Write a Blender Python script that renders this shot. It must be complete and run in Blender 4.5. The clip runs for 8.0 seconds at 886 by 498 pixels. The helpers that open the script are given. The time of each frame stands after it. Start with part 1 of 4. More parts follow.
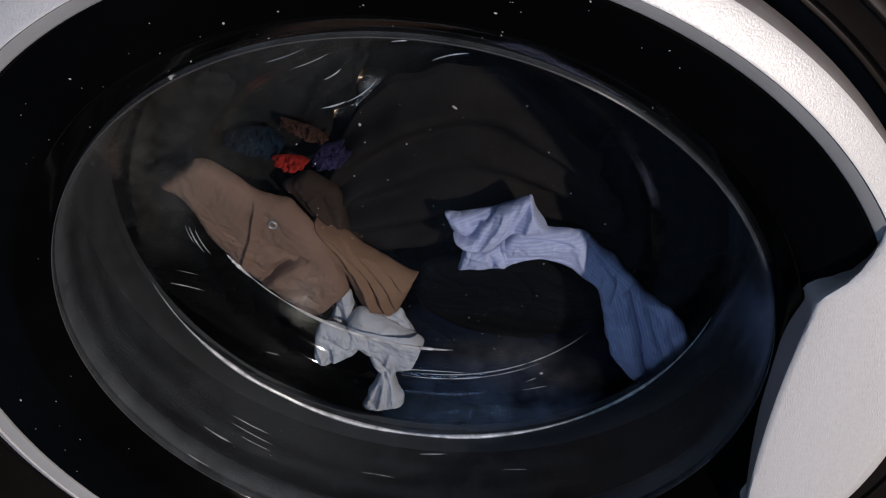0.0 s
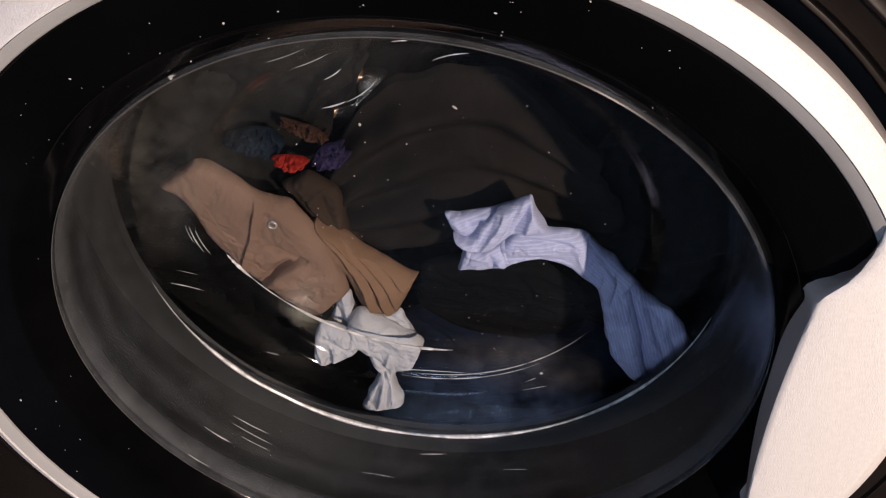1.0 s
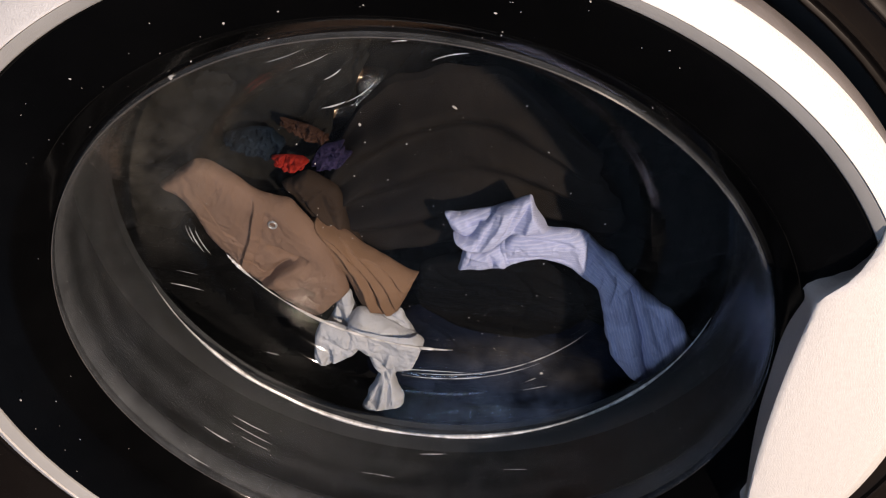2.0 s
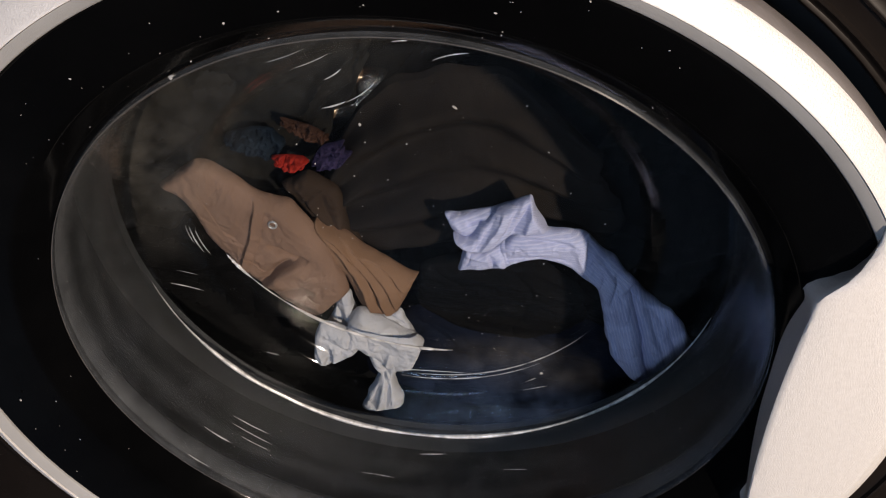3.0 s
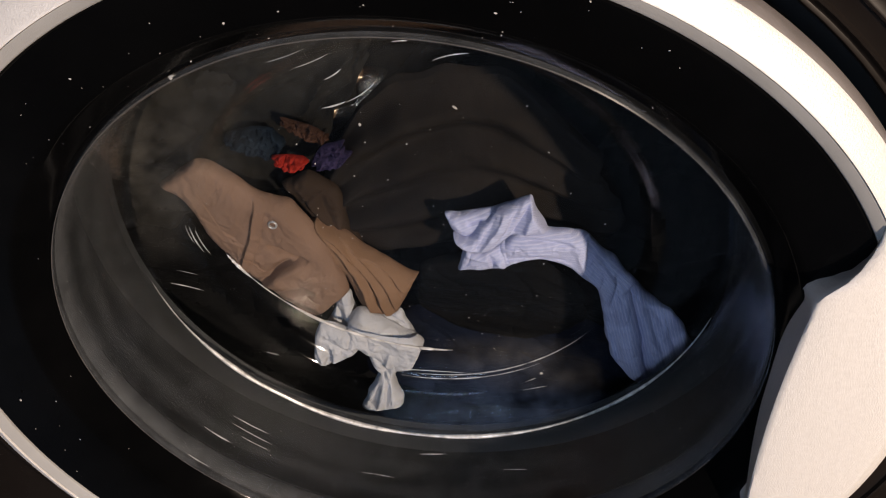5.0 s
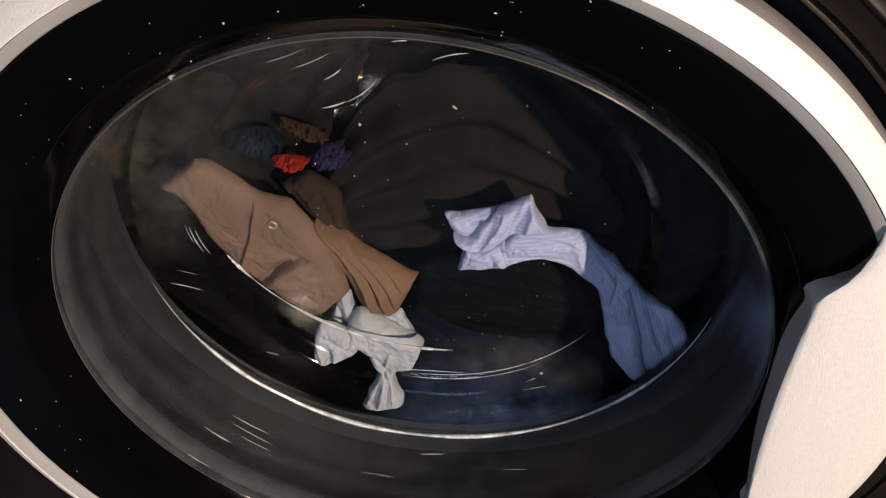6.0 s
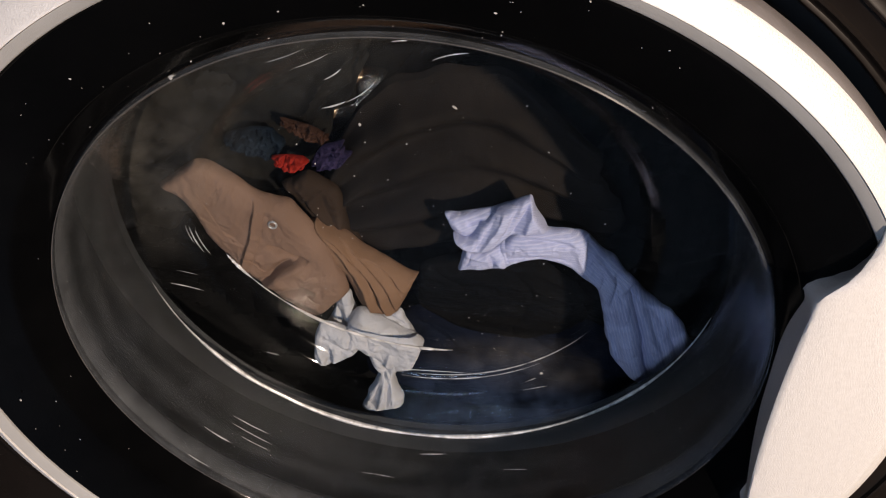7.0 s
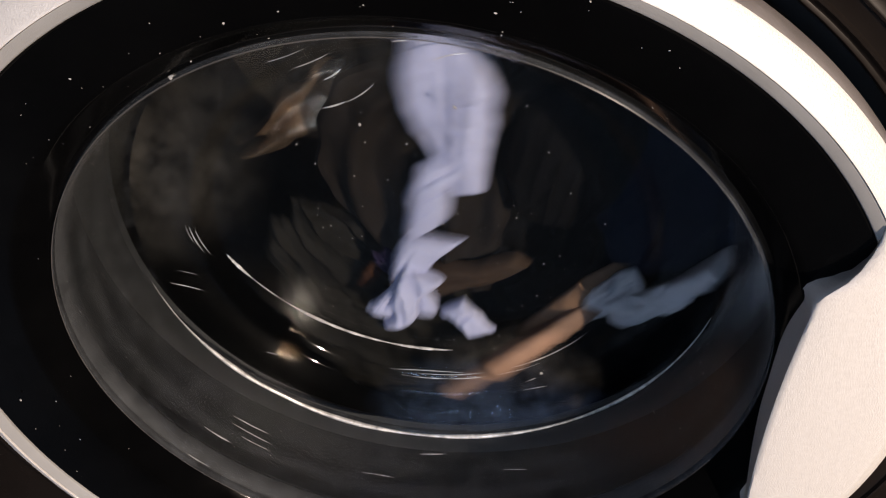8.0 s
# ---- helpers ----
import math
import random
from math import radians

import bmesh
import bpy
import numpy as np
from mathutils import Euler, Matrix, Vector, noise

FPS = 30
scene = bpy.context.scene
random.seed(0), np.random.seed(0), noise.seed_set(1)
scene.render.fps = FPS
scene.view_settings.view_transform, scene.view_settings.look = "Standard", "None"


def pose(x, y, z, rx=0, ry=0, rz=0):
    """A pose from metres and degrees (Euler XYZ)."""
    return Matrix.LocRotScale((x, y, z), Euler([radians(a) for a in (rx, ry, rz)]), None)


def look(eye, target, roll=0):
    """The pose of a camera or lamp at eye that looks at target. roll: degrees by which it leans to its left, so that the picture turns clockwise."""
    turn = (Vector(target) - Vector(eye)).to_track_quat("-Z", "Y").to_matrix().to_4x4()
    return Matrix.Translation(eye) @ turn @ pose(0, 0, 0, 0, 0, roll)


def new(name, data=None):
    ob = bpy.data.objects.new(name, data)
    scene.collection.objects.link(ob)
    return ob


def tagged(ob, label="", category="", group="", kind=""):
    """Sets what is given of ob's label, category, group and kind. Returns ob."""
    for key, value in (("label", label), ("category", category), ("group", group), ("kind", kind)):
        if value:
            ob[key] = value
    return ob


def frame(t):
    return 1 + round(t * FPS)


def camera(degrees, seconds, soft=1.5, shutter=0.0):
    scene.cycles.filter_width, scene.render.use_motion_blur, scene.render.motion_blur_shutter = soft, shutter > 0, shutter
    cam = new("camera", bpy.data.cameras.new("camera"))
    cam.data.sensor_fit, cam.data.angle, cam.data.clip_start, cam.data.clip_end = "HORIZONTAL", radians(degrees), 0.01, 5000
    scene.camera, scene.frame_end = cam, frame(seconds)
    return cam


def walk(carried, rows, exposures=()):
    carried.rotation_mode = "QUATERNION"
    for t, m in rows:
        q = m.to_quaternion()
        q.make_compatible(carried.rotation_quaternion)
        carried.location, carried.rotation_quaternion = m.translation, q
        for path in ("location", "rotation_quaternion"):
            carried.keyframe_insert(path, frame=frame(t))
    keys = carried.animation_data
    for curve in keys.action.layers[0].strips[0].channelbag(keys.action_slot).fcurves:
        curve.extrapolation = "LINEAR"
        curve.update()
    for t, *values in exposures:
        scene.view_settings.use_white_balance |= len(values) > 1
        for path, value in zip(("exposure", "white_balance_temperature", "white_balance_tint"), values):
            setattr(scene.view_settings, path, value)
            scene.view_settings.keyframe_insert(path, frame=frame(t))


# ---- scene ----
cam = camera(50.7, 8.0, soft=1.1, shutter=1.0)
H = 0.62                      # height of the door's axis over the floor
EYE = (0.0691, -0.2877, H + 0.3248)
AIM = (0.0149, 0.0435, H + 0.0250)
walk(cam, [(0.0, look(EYE, AIM, -5.07)), (8.0, look(EYE, AIM, -5.07))],
     exposures=[(0.0, -0.72, 5900, 12), (0.6, -0.52, 6300, 15), (1.0, 0.0, 7000, 19), (1.7, 0.2, 7150, 18),
                (2.8, -0.1, 6850, 13), (4.0, -0.1, 7000, 14), (4.7, -0.03, 7250, 15), (8.0, 0.02, 7050, 15)])

# ---- world and light ----
world = bpy.data.worlds.new("world")
scene.world = world
world.use_nodes = True
wn = world.node_tree.nodes
sky = wn.new("ShaderNodeTexSky")
sky.sky_type, sky.sun_disc = "NISHITA", False
sky.sun_elevation, sky.sun_rotation = radians(25), radians(200)
wn["Background"].inputs["Strength"].default_value = 0.08
world.node_tree.links.new(sky.outputs[0], wn["Background"].inputs["Color"])


def lamp(name, kind, place, energy, colour, size, aim=None):
    data = bpy.data.lights.new(name, kind)
    data.energy, data.color = energy, colour
    if kind == "AREA":
        data.shape, data.size, data.size_y = "RECTANGLE", size[0], size[1]
    else:
        data.shadow_soft_size = size
    ob = new(name, data)
    ob.matrix_world = look(place, aim) if aim else pose(*place)
    return ob


BULB = (1.22, -1.62, H + 0.66)
bulb = lamp("bulb_light", "SPOT", BULB, 330, (1.0, 0.87, 0.74), 0.016, (0.0, 0.0, H))
bulb.data.spot_size, bulb.data.spot_blend = radians(27), 0.4
lamp("window_light", "AREA", (-0.35, -2.22, 1.55), 28, (0.42, 0.64, 1.0), (1.1, 0.85), (-0.35, 0.0, 1.3))


# ---- materials ----
def material(name):
    m = bpy.data.materials.new(name)
    m.use_nodes = True
    nt = m.node_tree
    return m, nt, nt.nodes["Principled BSDF"], nt.nodes["Material Output"]


def add(nt, kind, **inputs):
    n = nt.nodes.new(kind)
    for k, v in inputs.items():
        n.inputs[k.replace("_", " ")].default_value = v
    return n


def ramp(nt, source, lo, hi, a, b):
    r = nt.nodes.new("ShaderNodeValToRGB")
    e = r.color_ramp.elements
    e[0].position, e[1].position = lo, hi
    e[0].color, e[1].color = (*a, 1), (*b, 1)
    nt.links.new(source, r.inputs[0])
    return r.outputs[0]


def noise_tex(nt, scale, detail=4.0, rough=0.55, stretch=None):
    co = nt.nodes.new("ShaderNodeTexCoord")
    n = add(nt, "ShaderNodeTexNoise", Scale=scale, Detail=detail, Roughness=rough)
    if stretch:
        mp = nt.nodes.new("ShaderNodeMapping")
        mp.inputs["Scale"].default_value = stretch
        nt.links.new(co.outputs["Object"], mp.inputs[0])
        nt.links.new(mp.outputs[0], n.inputs["Vector"])
    else:
        nt.links.new(co.outputs["Object"], n.inputs["Vector"])
    return n.outputs[0]


def bump(nt, b, height, strength, distance):
    n = add(nt, "ShaderNodeBump", Strength=strength, Distance=distance)
    nt.links.new(height, n.inputs["Height"])
    nt.links.new(n.outputs[0], b.inputs["Normal"])
    return n


def surface(name, a, b, rough, scale, metal=0.0, grain=900.0, relief=0.15, depth=0.0003, spread=0.15, coat=0.0):
    """Two colours mixed by stains, uneven roughness and a fine grain."""
    m, nt, bs, _ = material(name)
    stain = noise_tex(nt, scale, 6.0)
    nt.links.new(ramp(nt, stain, 0.3, 0.7, a, b), bs.inputs["Base Color"])
    nt.links.new(ramp(nt, noise_tex(nt, scale * 3.1, 5.0), 0.25, 0.75, (rough - spread * 0.5,) * 3, (rough + spread * 0.5,) * 3), bs.inputs["Roughness"])
    bs.inputs["Metallic"].default_value = metal
    bs.inputs["Coat Weight"].default_value = coat
    bump(nt, bs, noise_tex(nt, grain, 3.0), relief, depth)
    return m


def cloth(name, a, b, weave=2600.0, stripe=None, fuzz=0.0, shine=0.88, crepe=160.0, crumple=0.0018, metal=0.0):
    """Woven cloth: damp patches, a fine weave, and where given a pinstripe along the length."""
    m, nt, bs, _ = material(name)
    col = ramp(nt, noise_tex(nt, 38.0, 6.0), 0.3, 0.72, a, b)
    co = nt.nodes.new("ShaderNodeTexCoord")
    if stripe:
        wv = add(nt, "ShaderNodeTexWave", Scale=stripe[0], Distortion=1.2, Detail=2.0, Detail_Scale=0.6)
        wv.bands_direction = "Z"
        nt.links.new(co.outputs["Object"], wv.inputs["Vector"])
        mx = nt.nodes.new("ShaderNodeMix")
        mx.data_type = "RGBA"
        nt.links.new(ramp(nt, wv.outputs["Fac"], 0.55, 0.9, (0, 0, 0), (0.5,) * 3), mx.inputs[0])
        nt.links.new(col, mx.inputs[6])
        mx.inputs[7].default_value = (*stripe[1], 1)
        col = mx.outputs[2]
    nt.links.new(col, bs.inputs["Base Color"])
    bs.inputs["Roughness"].default_value = shine
    bs.inputs["Metallic"].default_value = metal
    bs.inputs["Sheen Weight"].default_value = fuzz
    bs.inputs["Sheen Roughness"].default_value = 0.5
    bs.inputs["Specular IOR Level"].default_value = 0.06 if shine > 0.5 else 0.3
    fine = bump(nt, bs, noise_tex(nt, weave, 2.0), 0.6, 0.0005)
    coarse = add(nt, "ShaderNodeBump", Strength=0.55, Distance=crumple)
    nt.links.new(noise_tex(nt, crepe, 6.0, 0.6), coarse.inputs["Height"])
    nt.links.new(coarse.outputs[0], fine.inputs["Normal"])
    return m


def glass_material(name, haze, tint, fog_and_sheen=(), sheen=0.05, blot=(26.0, 0.35, 0.85), frost=None):
    """Clear thin glass under a film of lint and haze, with bluish sheen painted in where given."""
    m, nt, bs, out = material(name)
    nt.nodes.remove(bs)
    clear = add(nt, "ShaderNodeBsdfTransparent", Color=(*tint, 1))
    gloss = add(nt, "ShaderNodeBsdfGlossy", Color=(1, 1, 1, 1), Roughness=sheen)
    lw = add(nt, "ShaderNodeLayerWeight", Blend=0.5)
    pw = nt.nodes.new("ShaderNodeMath")
    pw.operation, pw.inputs[1].default_value = "POWER", 5.0
    nt.links.new(lw.outputs["Facing"], pw.inputs[0])
    fr = nt.nodes.new("ShaderNodeMath")
    fr.operation, fr.inputs[1].default_value, fr.inputs[2].default_value = "MULTIPLY_ADD", 0.9, 0.014
    nt.links.new(pw.outputs[0], fr.inputs[0])
    body = nt.nodes.new("ShaderNodeMixShader")
    nt.links.new(fr.outputs[0], body.inputs[0])
    nt.links.new(clear.outputs[0], body.inputs[1])
    nt.links.new(gloss.outputs[0], body.inputs[2])
    film = add(nt, "ShaderNodeBsdfDiffuse", Color=(0.56, 0.60, 0.66, 1))
    mx = nt.nodes.new("ShaderNodeMixShader")
    nt.links.new(ramp(nt, noise_tex(nt, blot[0], 8.0, 0.68), blot[1], blot[2], (haze[0],) * 3, (haze[1],) * 3), mx.inputs[0])
    nt.links.new(body.outputs[0], mx.inputs[1])
    nt.links.new(film.outputs[0], mx.inputs[2])
    last = mx
    if frost:                                   # a pale band along the lip and pale streaks round the wall
        co = nt.nodes.new("ShaderNodeTexCoord")
        xyz = nt.nodes.new("ShaderNodeSeparateXYZ")
        nt.links.new(co.outputs["Object"], xyz.inputs[0])
        amount = None
        for at_depth, spread, weight in frost:
            off = nt.nodes.new("ShaderNodeMath")
            off.operation, off.inputs[1].default_value = "SUBTRACT", at_depth
            nt.links.new(xyz.outputs[1], off.inputs[0])
            size = nt.nodes.new("ShaderNodeMath")
            size.operation = "ABSOLUTE"
            nt.links.new(off.outputs[0], size.inputs[0])
            fade = nt.nodes.new("ShaderNodeMapRange")
            fade.interpolation_type = "SMOOTHSTEP"
            fade.inputs["From Max"].default_value, fade.inputs["To Min"].default_value, fade.inputs["To Max"].default_value = spread, weight, 0.0
            nt.links.new(size.outputs[0], fade.inputs[0])
            if amount:
                both = nt.nodes.new("ShaderNodeMath")
                both.operation = "ADD"
                nt.links.new(amount, both.inputs[0])
                nt.links.new(fade.outputs[0], both.inputs[1])
                amount = both.outputs[0]
            else:
                amount = fade.outputs[0]
        mottle = nt.nodes.new("ShaderNodeMath")
        mottle.operation = "MULTIPLY"
        nt.links.new(amount, mottle.inputs[0])
        nt.links.new(ramp(nt, noise_tex(nt, 60.0, 9.0, 0.72), 0.3, 0.72, (0.25,) * 3, (1.6,) * 3), mottle.inputs[1])
        lint = add(nt, "ShaderNodeBsdfDiffuse", Color=(0.56, 0.60, 0.66, 1))
        mix = nt.nodes.new("ShaderNodeMixShader")
        nt.links.new(mottle.outputs[0], mix.inputs[0])
        nt.links.new(last.outputs[0], mix.inputs[1])
        nt.links.new(lint.outputs[0], mix.inputs[2])
        last = mix
    for cx, cz, sx, sz, amount, colour in fog_and_sheen:   # hazy patches with shapes of their own; bluish ones imitate reflections
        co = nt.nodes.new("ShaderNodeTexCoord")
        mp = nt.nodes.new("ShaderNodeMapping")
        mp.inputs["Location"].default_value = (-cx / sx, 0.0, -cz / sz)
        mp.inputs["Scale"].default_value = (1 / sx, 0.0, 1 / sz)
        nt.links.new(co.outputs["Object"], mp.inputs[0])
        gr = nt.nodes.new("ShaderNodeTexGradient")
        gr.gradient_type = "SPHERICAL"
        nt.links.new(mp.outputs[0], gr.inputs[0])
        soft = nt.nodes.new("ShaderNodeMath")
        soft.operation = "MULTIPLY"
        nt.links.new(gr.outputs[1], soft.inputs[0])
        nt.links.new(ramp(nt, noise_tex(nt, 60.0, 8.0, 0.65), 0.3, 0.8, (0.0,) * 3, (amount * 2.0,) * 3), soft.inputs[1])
        patch_tint = add(nt, "ShaderNodeBsdfDiffuse", Color=(*colour, 1))
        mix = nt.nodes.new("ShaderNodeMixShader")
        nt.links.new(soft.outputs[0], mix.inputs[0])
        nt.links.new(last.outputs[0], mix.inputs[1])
        nt.links.new(patch_tint.outputs[0], mix.inputs[2])
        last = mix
    nt.links.new(last.outputs[0], out.inputs[0])
    return m


SILVER = surface("silver_paint", (0.555, 0.530, 0.510), (0.605, 0.580, 0.560), 0.42, 420, metal=0.15, grain=1300, relief=0.5, depth=0.0005)
SATIN = surface("satin_grey_paint", (0.25, 0.245, 0.24), (0.30, 0.295, 0.29), 0.45, 40, metal=0.1, grain=1500, relief=0.3, depth=0.0004)
BAND = surface("dull_grey_paint", (0.125, 0.113, 0.112), (0.185, 0.168, 0.166), 0.5, 60, grain=1200, relief=0.3, depth=0.0004)
BLACK = surface("black_gloss_plastic", (0.0010, 0.0010, 0.0011), (0.0018, 0.0018, 0.0019), 0.08, 22, relief=0.02, spread=0.06)
BLACK.node_tree.nodes["Principled BSDF"].inputs["Specular IOR Level"].default_value = 0.11
GRAPHITE = surface("graphite_steel", (0.0075, 0.0054, 0.0045), (0.015, 0.0112, 0.0092), 0.30, 9, metal=0.35, grain=500, relief=0.06)
RUBBER = surface("grey_rubber", (0.0030, 0.0034, 0.0040), (0.0070, 0.0078, 0.0090), 0.6, 24, relief=0.2)
STEEL = surface("drum_steel", (0.42, 0.38, 0.33), (0.56, 0.52, 0.47), 0.17, 14, metal=1.0, grain=300, relief=0.10, spread=0.12)
DARK = surface("dark_cavity", (0.004, 0.004, 0.004), (0.007, 0.007, 0.007), 0.7, 15)
WALL = surface("wall_paint", (0.034, 0.030, 0.027), (0.05, 0.044, 0.04), 0.7, 4, relief=0.3, depth=0.001)
TILE = surface("floor_stone", (0.03, 0.027, 0.024), (0.05, 0.043, 0.038), 0.4, 6)
WHITE = surface("grey_paint", (0.07, 0.066, 0.062), (0.09, 0.086, 0.08), 0.6, 5)
# bluish patches paint reflected window light on shelf and right wall; the rest are haze
GLASS = glass_material("bowl_glass", (0.0002, 0.0016), (0.865, 0.88, 0.89), fog_and_sheen=((-0.15, 0.060, 0.078, 0.080, 0.032, (0.5, 0.47, 0.42)), (0.035, -0.135, 0.085, 0.040, 0.026, (0.26, 0.42, 0.78)), (-0.055, 0.115, 0.085, 0.042, 0.018, (0.50, 0.48, 0.44)), (0.045, -0.098, 0.06, 0.022, 0.03, (0.45, 0.42, 0.38))))
GLASS_WALL = glass_material("bowl_wall_glass", (0.0006, 0.0150), (0.865, 0.88, 0.89), sheen=0.2, blot=(75.0, 0.44, 0.76), frost=((0.005, 0.014, 0.055), (0.030, 0.007, 0.010), (0.046, 0.005, 0.005)), fog_and_sheen=((0.150, 0.060, 0.035, 0.085, 0.018, (0.40, 0.50, 0.62)), (-0.05, 0.150, 0.090, 0.040, 0.016, (0.50, 0.48, 0.44))))
# pale material of the imitated glass highlights; the snap ring shares it
BEAD = surface("pale_glints_and_snap", (0.22, 0.22, 0.22), (0.66, 0.65, 0.64), 0.3, 160, metal=0.3)
LINT = surface("pale_lint", (0.18, 0.175, 0.17), (0.36, 0.35, 0.34), 0.8, 60)
TAN = cloth("tan_twill", (0.185, 0.112, 0.078), (0.245, 0.152, 0.108), crepe=520.0, crumple=0.0016)
TAN_DARK = cloth("tan_corded_twill", (0.178, 0.102, 0.062), (0.230, 0.134, 0.083))
PALE = cloth("white_cotton", (0.42, 0.415, 0.43), (0.56, 0.55, 0.565), crepe=330.0, crumple=0.0034)
BLUE = cloth("blue_pinstripe_cotton", (0.40, 0.42, 0.61), (0.49, 0.51, 0.70), stripe=(165.0, (0.66, 0.66, 0.80)), crepe=300.0, crumple=0.0030)
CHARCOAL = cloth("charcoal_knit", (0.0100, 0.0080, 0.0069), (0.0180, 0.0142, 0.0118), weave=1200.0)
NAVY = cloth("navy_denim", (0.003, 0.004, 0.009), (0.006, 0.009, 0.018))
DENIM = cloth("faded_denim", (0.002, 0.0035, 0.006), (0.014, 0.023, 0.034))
RED = cloth("red_jersey", (0.18, 0.010, 0.007), (0.36, 0.026, 0.015))
# dark brown copy of the tan, with the shade in its colour
TAN_SHADED = cloth("shaded_tan_cloth", (0.030, 0.019, 0.013), (0.046, 0.030, 0.021), weave=1200.0)
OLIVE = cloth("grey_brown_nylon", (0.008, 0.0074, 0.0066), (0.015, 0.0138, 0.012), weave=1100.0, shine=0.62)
# shiny gold that imitates lamplight on bare drum steel
GLINT_CLOTH = cloth("golden_glint", (0.20, 0.13, 0.08), (0.62, 0.44, 0.30), weave=1800.0, shine=0.22, crepe=45.0, crumple=0.010, metal=0.85)
PURPLE = cloth("purple_jersey", (0.008, 0.006, 0.016), (0.042, 0.031, 0.075))
RUST = cloth("rust_jersey", (0.012, 0.006, 0.004), (0.075, 0.034, 0.021))
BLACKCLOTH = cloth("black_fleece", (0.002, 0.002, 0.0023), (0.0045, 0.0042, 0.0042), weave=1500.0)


def part(name, bm, mat, parent=None, label="", smooth=True):
    me = bpy.data.meshes.new(name)
    bm.to_mesh(me)
    bm.free()
    me.materials.append(mat)
    for f in me.polygons:
        f.use_smooth = smooth
    if smooth:
        me.set_sharp_from_angle(angle=radians(38))
    ob = new(name, me)
    if parent:
        ob.parent = parent
    if label:
        ob["label"] = label
    return ob


def revolve(profile, steps=192, closed=True, centre=(0, 0, 0)):
    """A ring about the y axis from (radius, depth) pairs."""
    bm = bmesh.new()
    rings = []
    for k in range(steps):
        a = 2 * math.pi * k / steps
        rings.append([bm.verts.new((centre[0] + r * math.cos(a), centre[1] + y, centre[2] + r * math.sin(a))) for r, y in profile])
    n = len(profile)
    for k in range(steps):
        p, q = rings[k], rings[(k + 1) % steps]
        for i in range(n if closed else n - 1):
            j = (i + 1) % n
            bm.faces.new((p[i], p[j], q[j], q[i]))
    bmesh.ops.recalc_face_normals(bm, faces=bm.faces)
    return bm


def arc(cx, cy, r, a0, a1, n):
    return [(cx + r * math.cos(radians(a0 + (a1 - a0) * i / n)), cy + r * math.sin(radians(a0 + (a1 - a0) * i / n))) for i in range(n + 1)]


def box(bm, lo, hi, bevel=0.0):
    made = bmesh.ops.create_cube(bm, size=1.0)["verts"]
    for v in made:
        v.co = Vector([lo[i] + (v.co[i] + 0.5) * (hi[i] - lo[i]) for i in range(3)])
    if bevel:
        edges = list({e for v in made for e in v.link_edges})
        bmesh.ops.bevel(bm, geom=edges, offset=bevel, segments=2, affect="EDGES")
    return bm


# ---- the room ----
X0, X1, Y0, Y1, TOP = -1.25, 1.32, -2.25, 0.75, 2.4


def slab(name, lo, hi, mat, label):
    return tagged(part(name, box(bmesh.new(), lo, hi), mat, smooth=False), label, name.split("_")[0], kind="structure")


slab("floor", (X0, Y0, -0.1), (X1, Y1, 0.0), TILE, "dark brown stone utility room floor")
slab("ceiling", (X0, Y0, TOP), (X1, Y1, TOP + 0.1), WHITE, "plain grey painted utility room ceiling")
slab("wall_east", (X1, Y0, -0.1), (X1 + 0.1, Y1, TOP + 0.1), WALL, "plain dark brown painted wall beside the machine")
slab("wall_west", (X0 - 0.1, Y0, -0.1), (X0, Y1, TOP + 0.1), WALL, "plain dark brown painted wall beside the machine")
slab("wall_north", (X0 - 0.1, Y1, -0.1), (X1 + 0.1, Y1 + 0.1, TOP + 0.1), WALL, "plain dark brown painted wall behind the machine")
WIN = (-0.95, 0.25, 1.08, 2.02)


def south_wall():
    bm = bmesh.new()
    a, b = Y0 - 0.1, Y0
    box(bm, (X0 - 0.1, a, -0.1), (WIN[0], b, TOP + 0.1))
    box(bm, (WIN[1], a, -0.1), (X1 + 0.1, b, TOP + 0.1))
    box(bm, (WIN[0], a, -0.1), (WIN[1], b, WIN[2]))
    box(bm, (WIN[0], a, WIN[3]), (WIN[1], b, TOP + 0.1))
    tagged(part("wall_south", bm, WALL, smooth=False), "plain dark brown painted wall with a window opening", "wall", kind="structure")


south_wall()


def wall_lamp():
    root = tagged(new("wall_lamp"), "small warm globe lamp on a wall bracket", "lamp")
    root.location = (X1, BULB[1], BULB[2])
    bm = revolve([(0.0, 0.0), (0.05, 0.0), (0.05, 0.012), (0.0, 0.016)], 32, False)
    bmesh.ops.rotate(bm, verts=bm.verts, matrix=Matrix.Rotation(radians(90), 3, "Z"))
    part("wall_plate", bm, WHITE, root)
    bm = bmesh.new()
    box(bm, (-0.085, -0.008, -0.04), (-0.004, 0.008, -0.028), 0.003)
    part("arm", bm, WHITE, root)


wall_lamp()

# ---- washing machine ----
machine = tagged(new("washing_machine"), "graphite front-loading washing machine with black and silver porthole door", "washing machine")
AX = (0, 0, H)


def on_axis(ob):
    ob.location = AX
    return ob


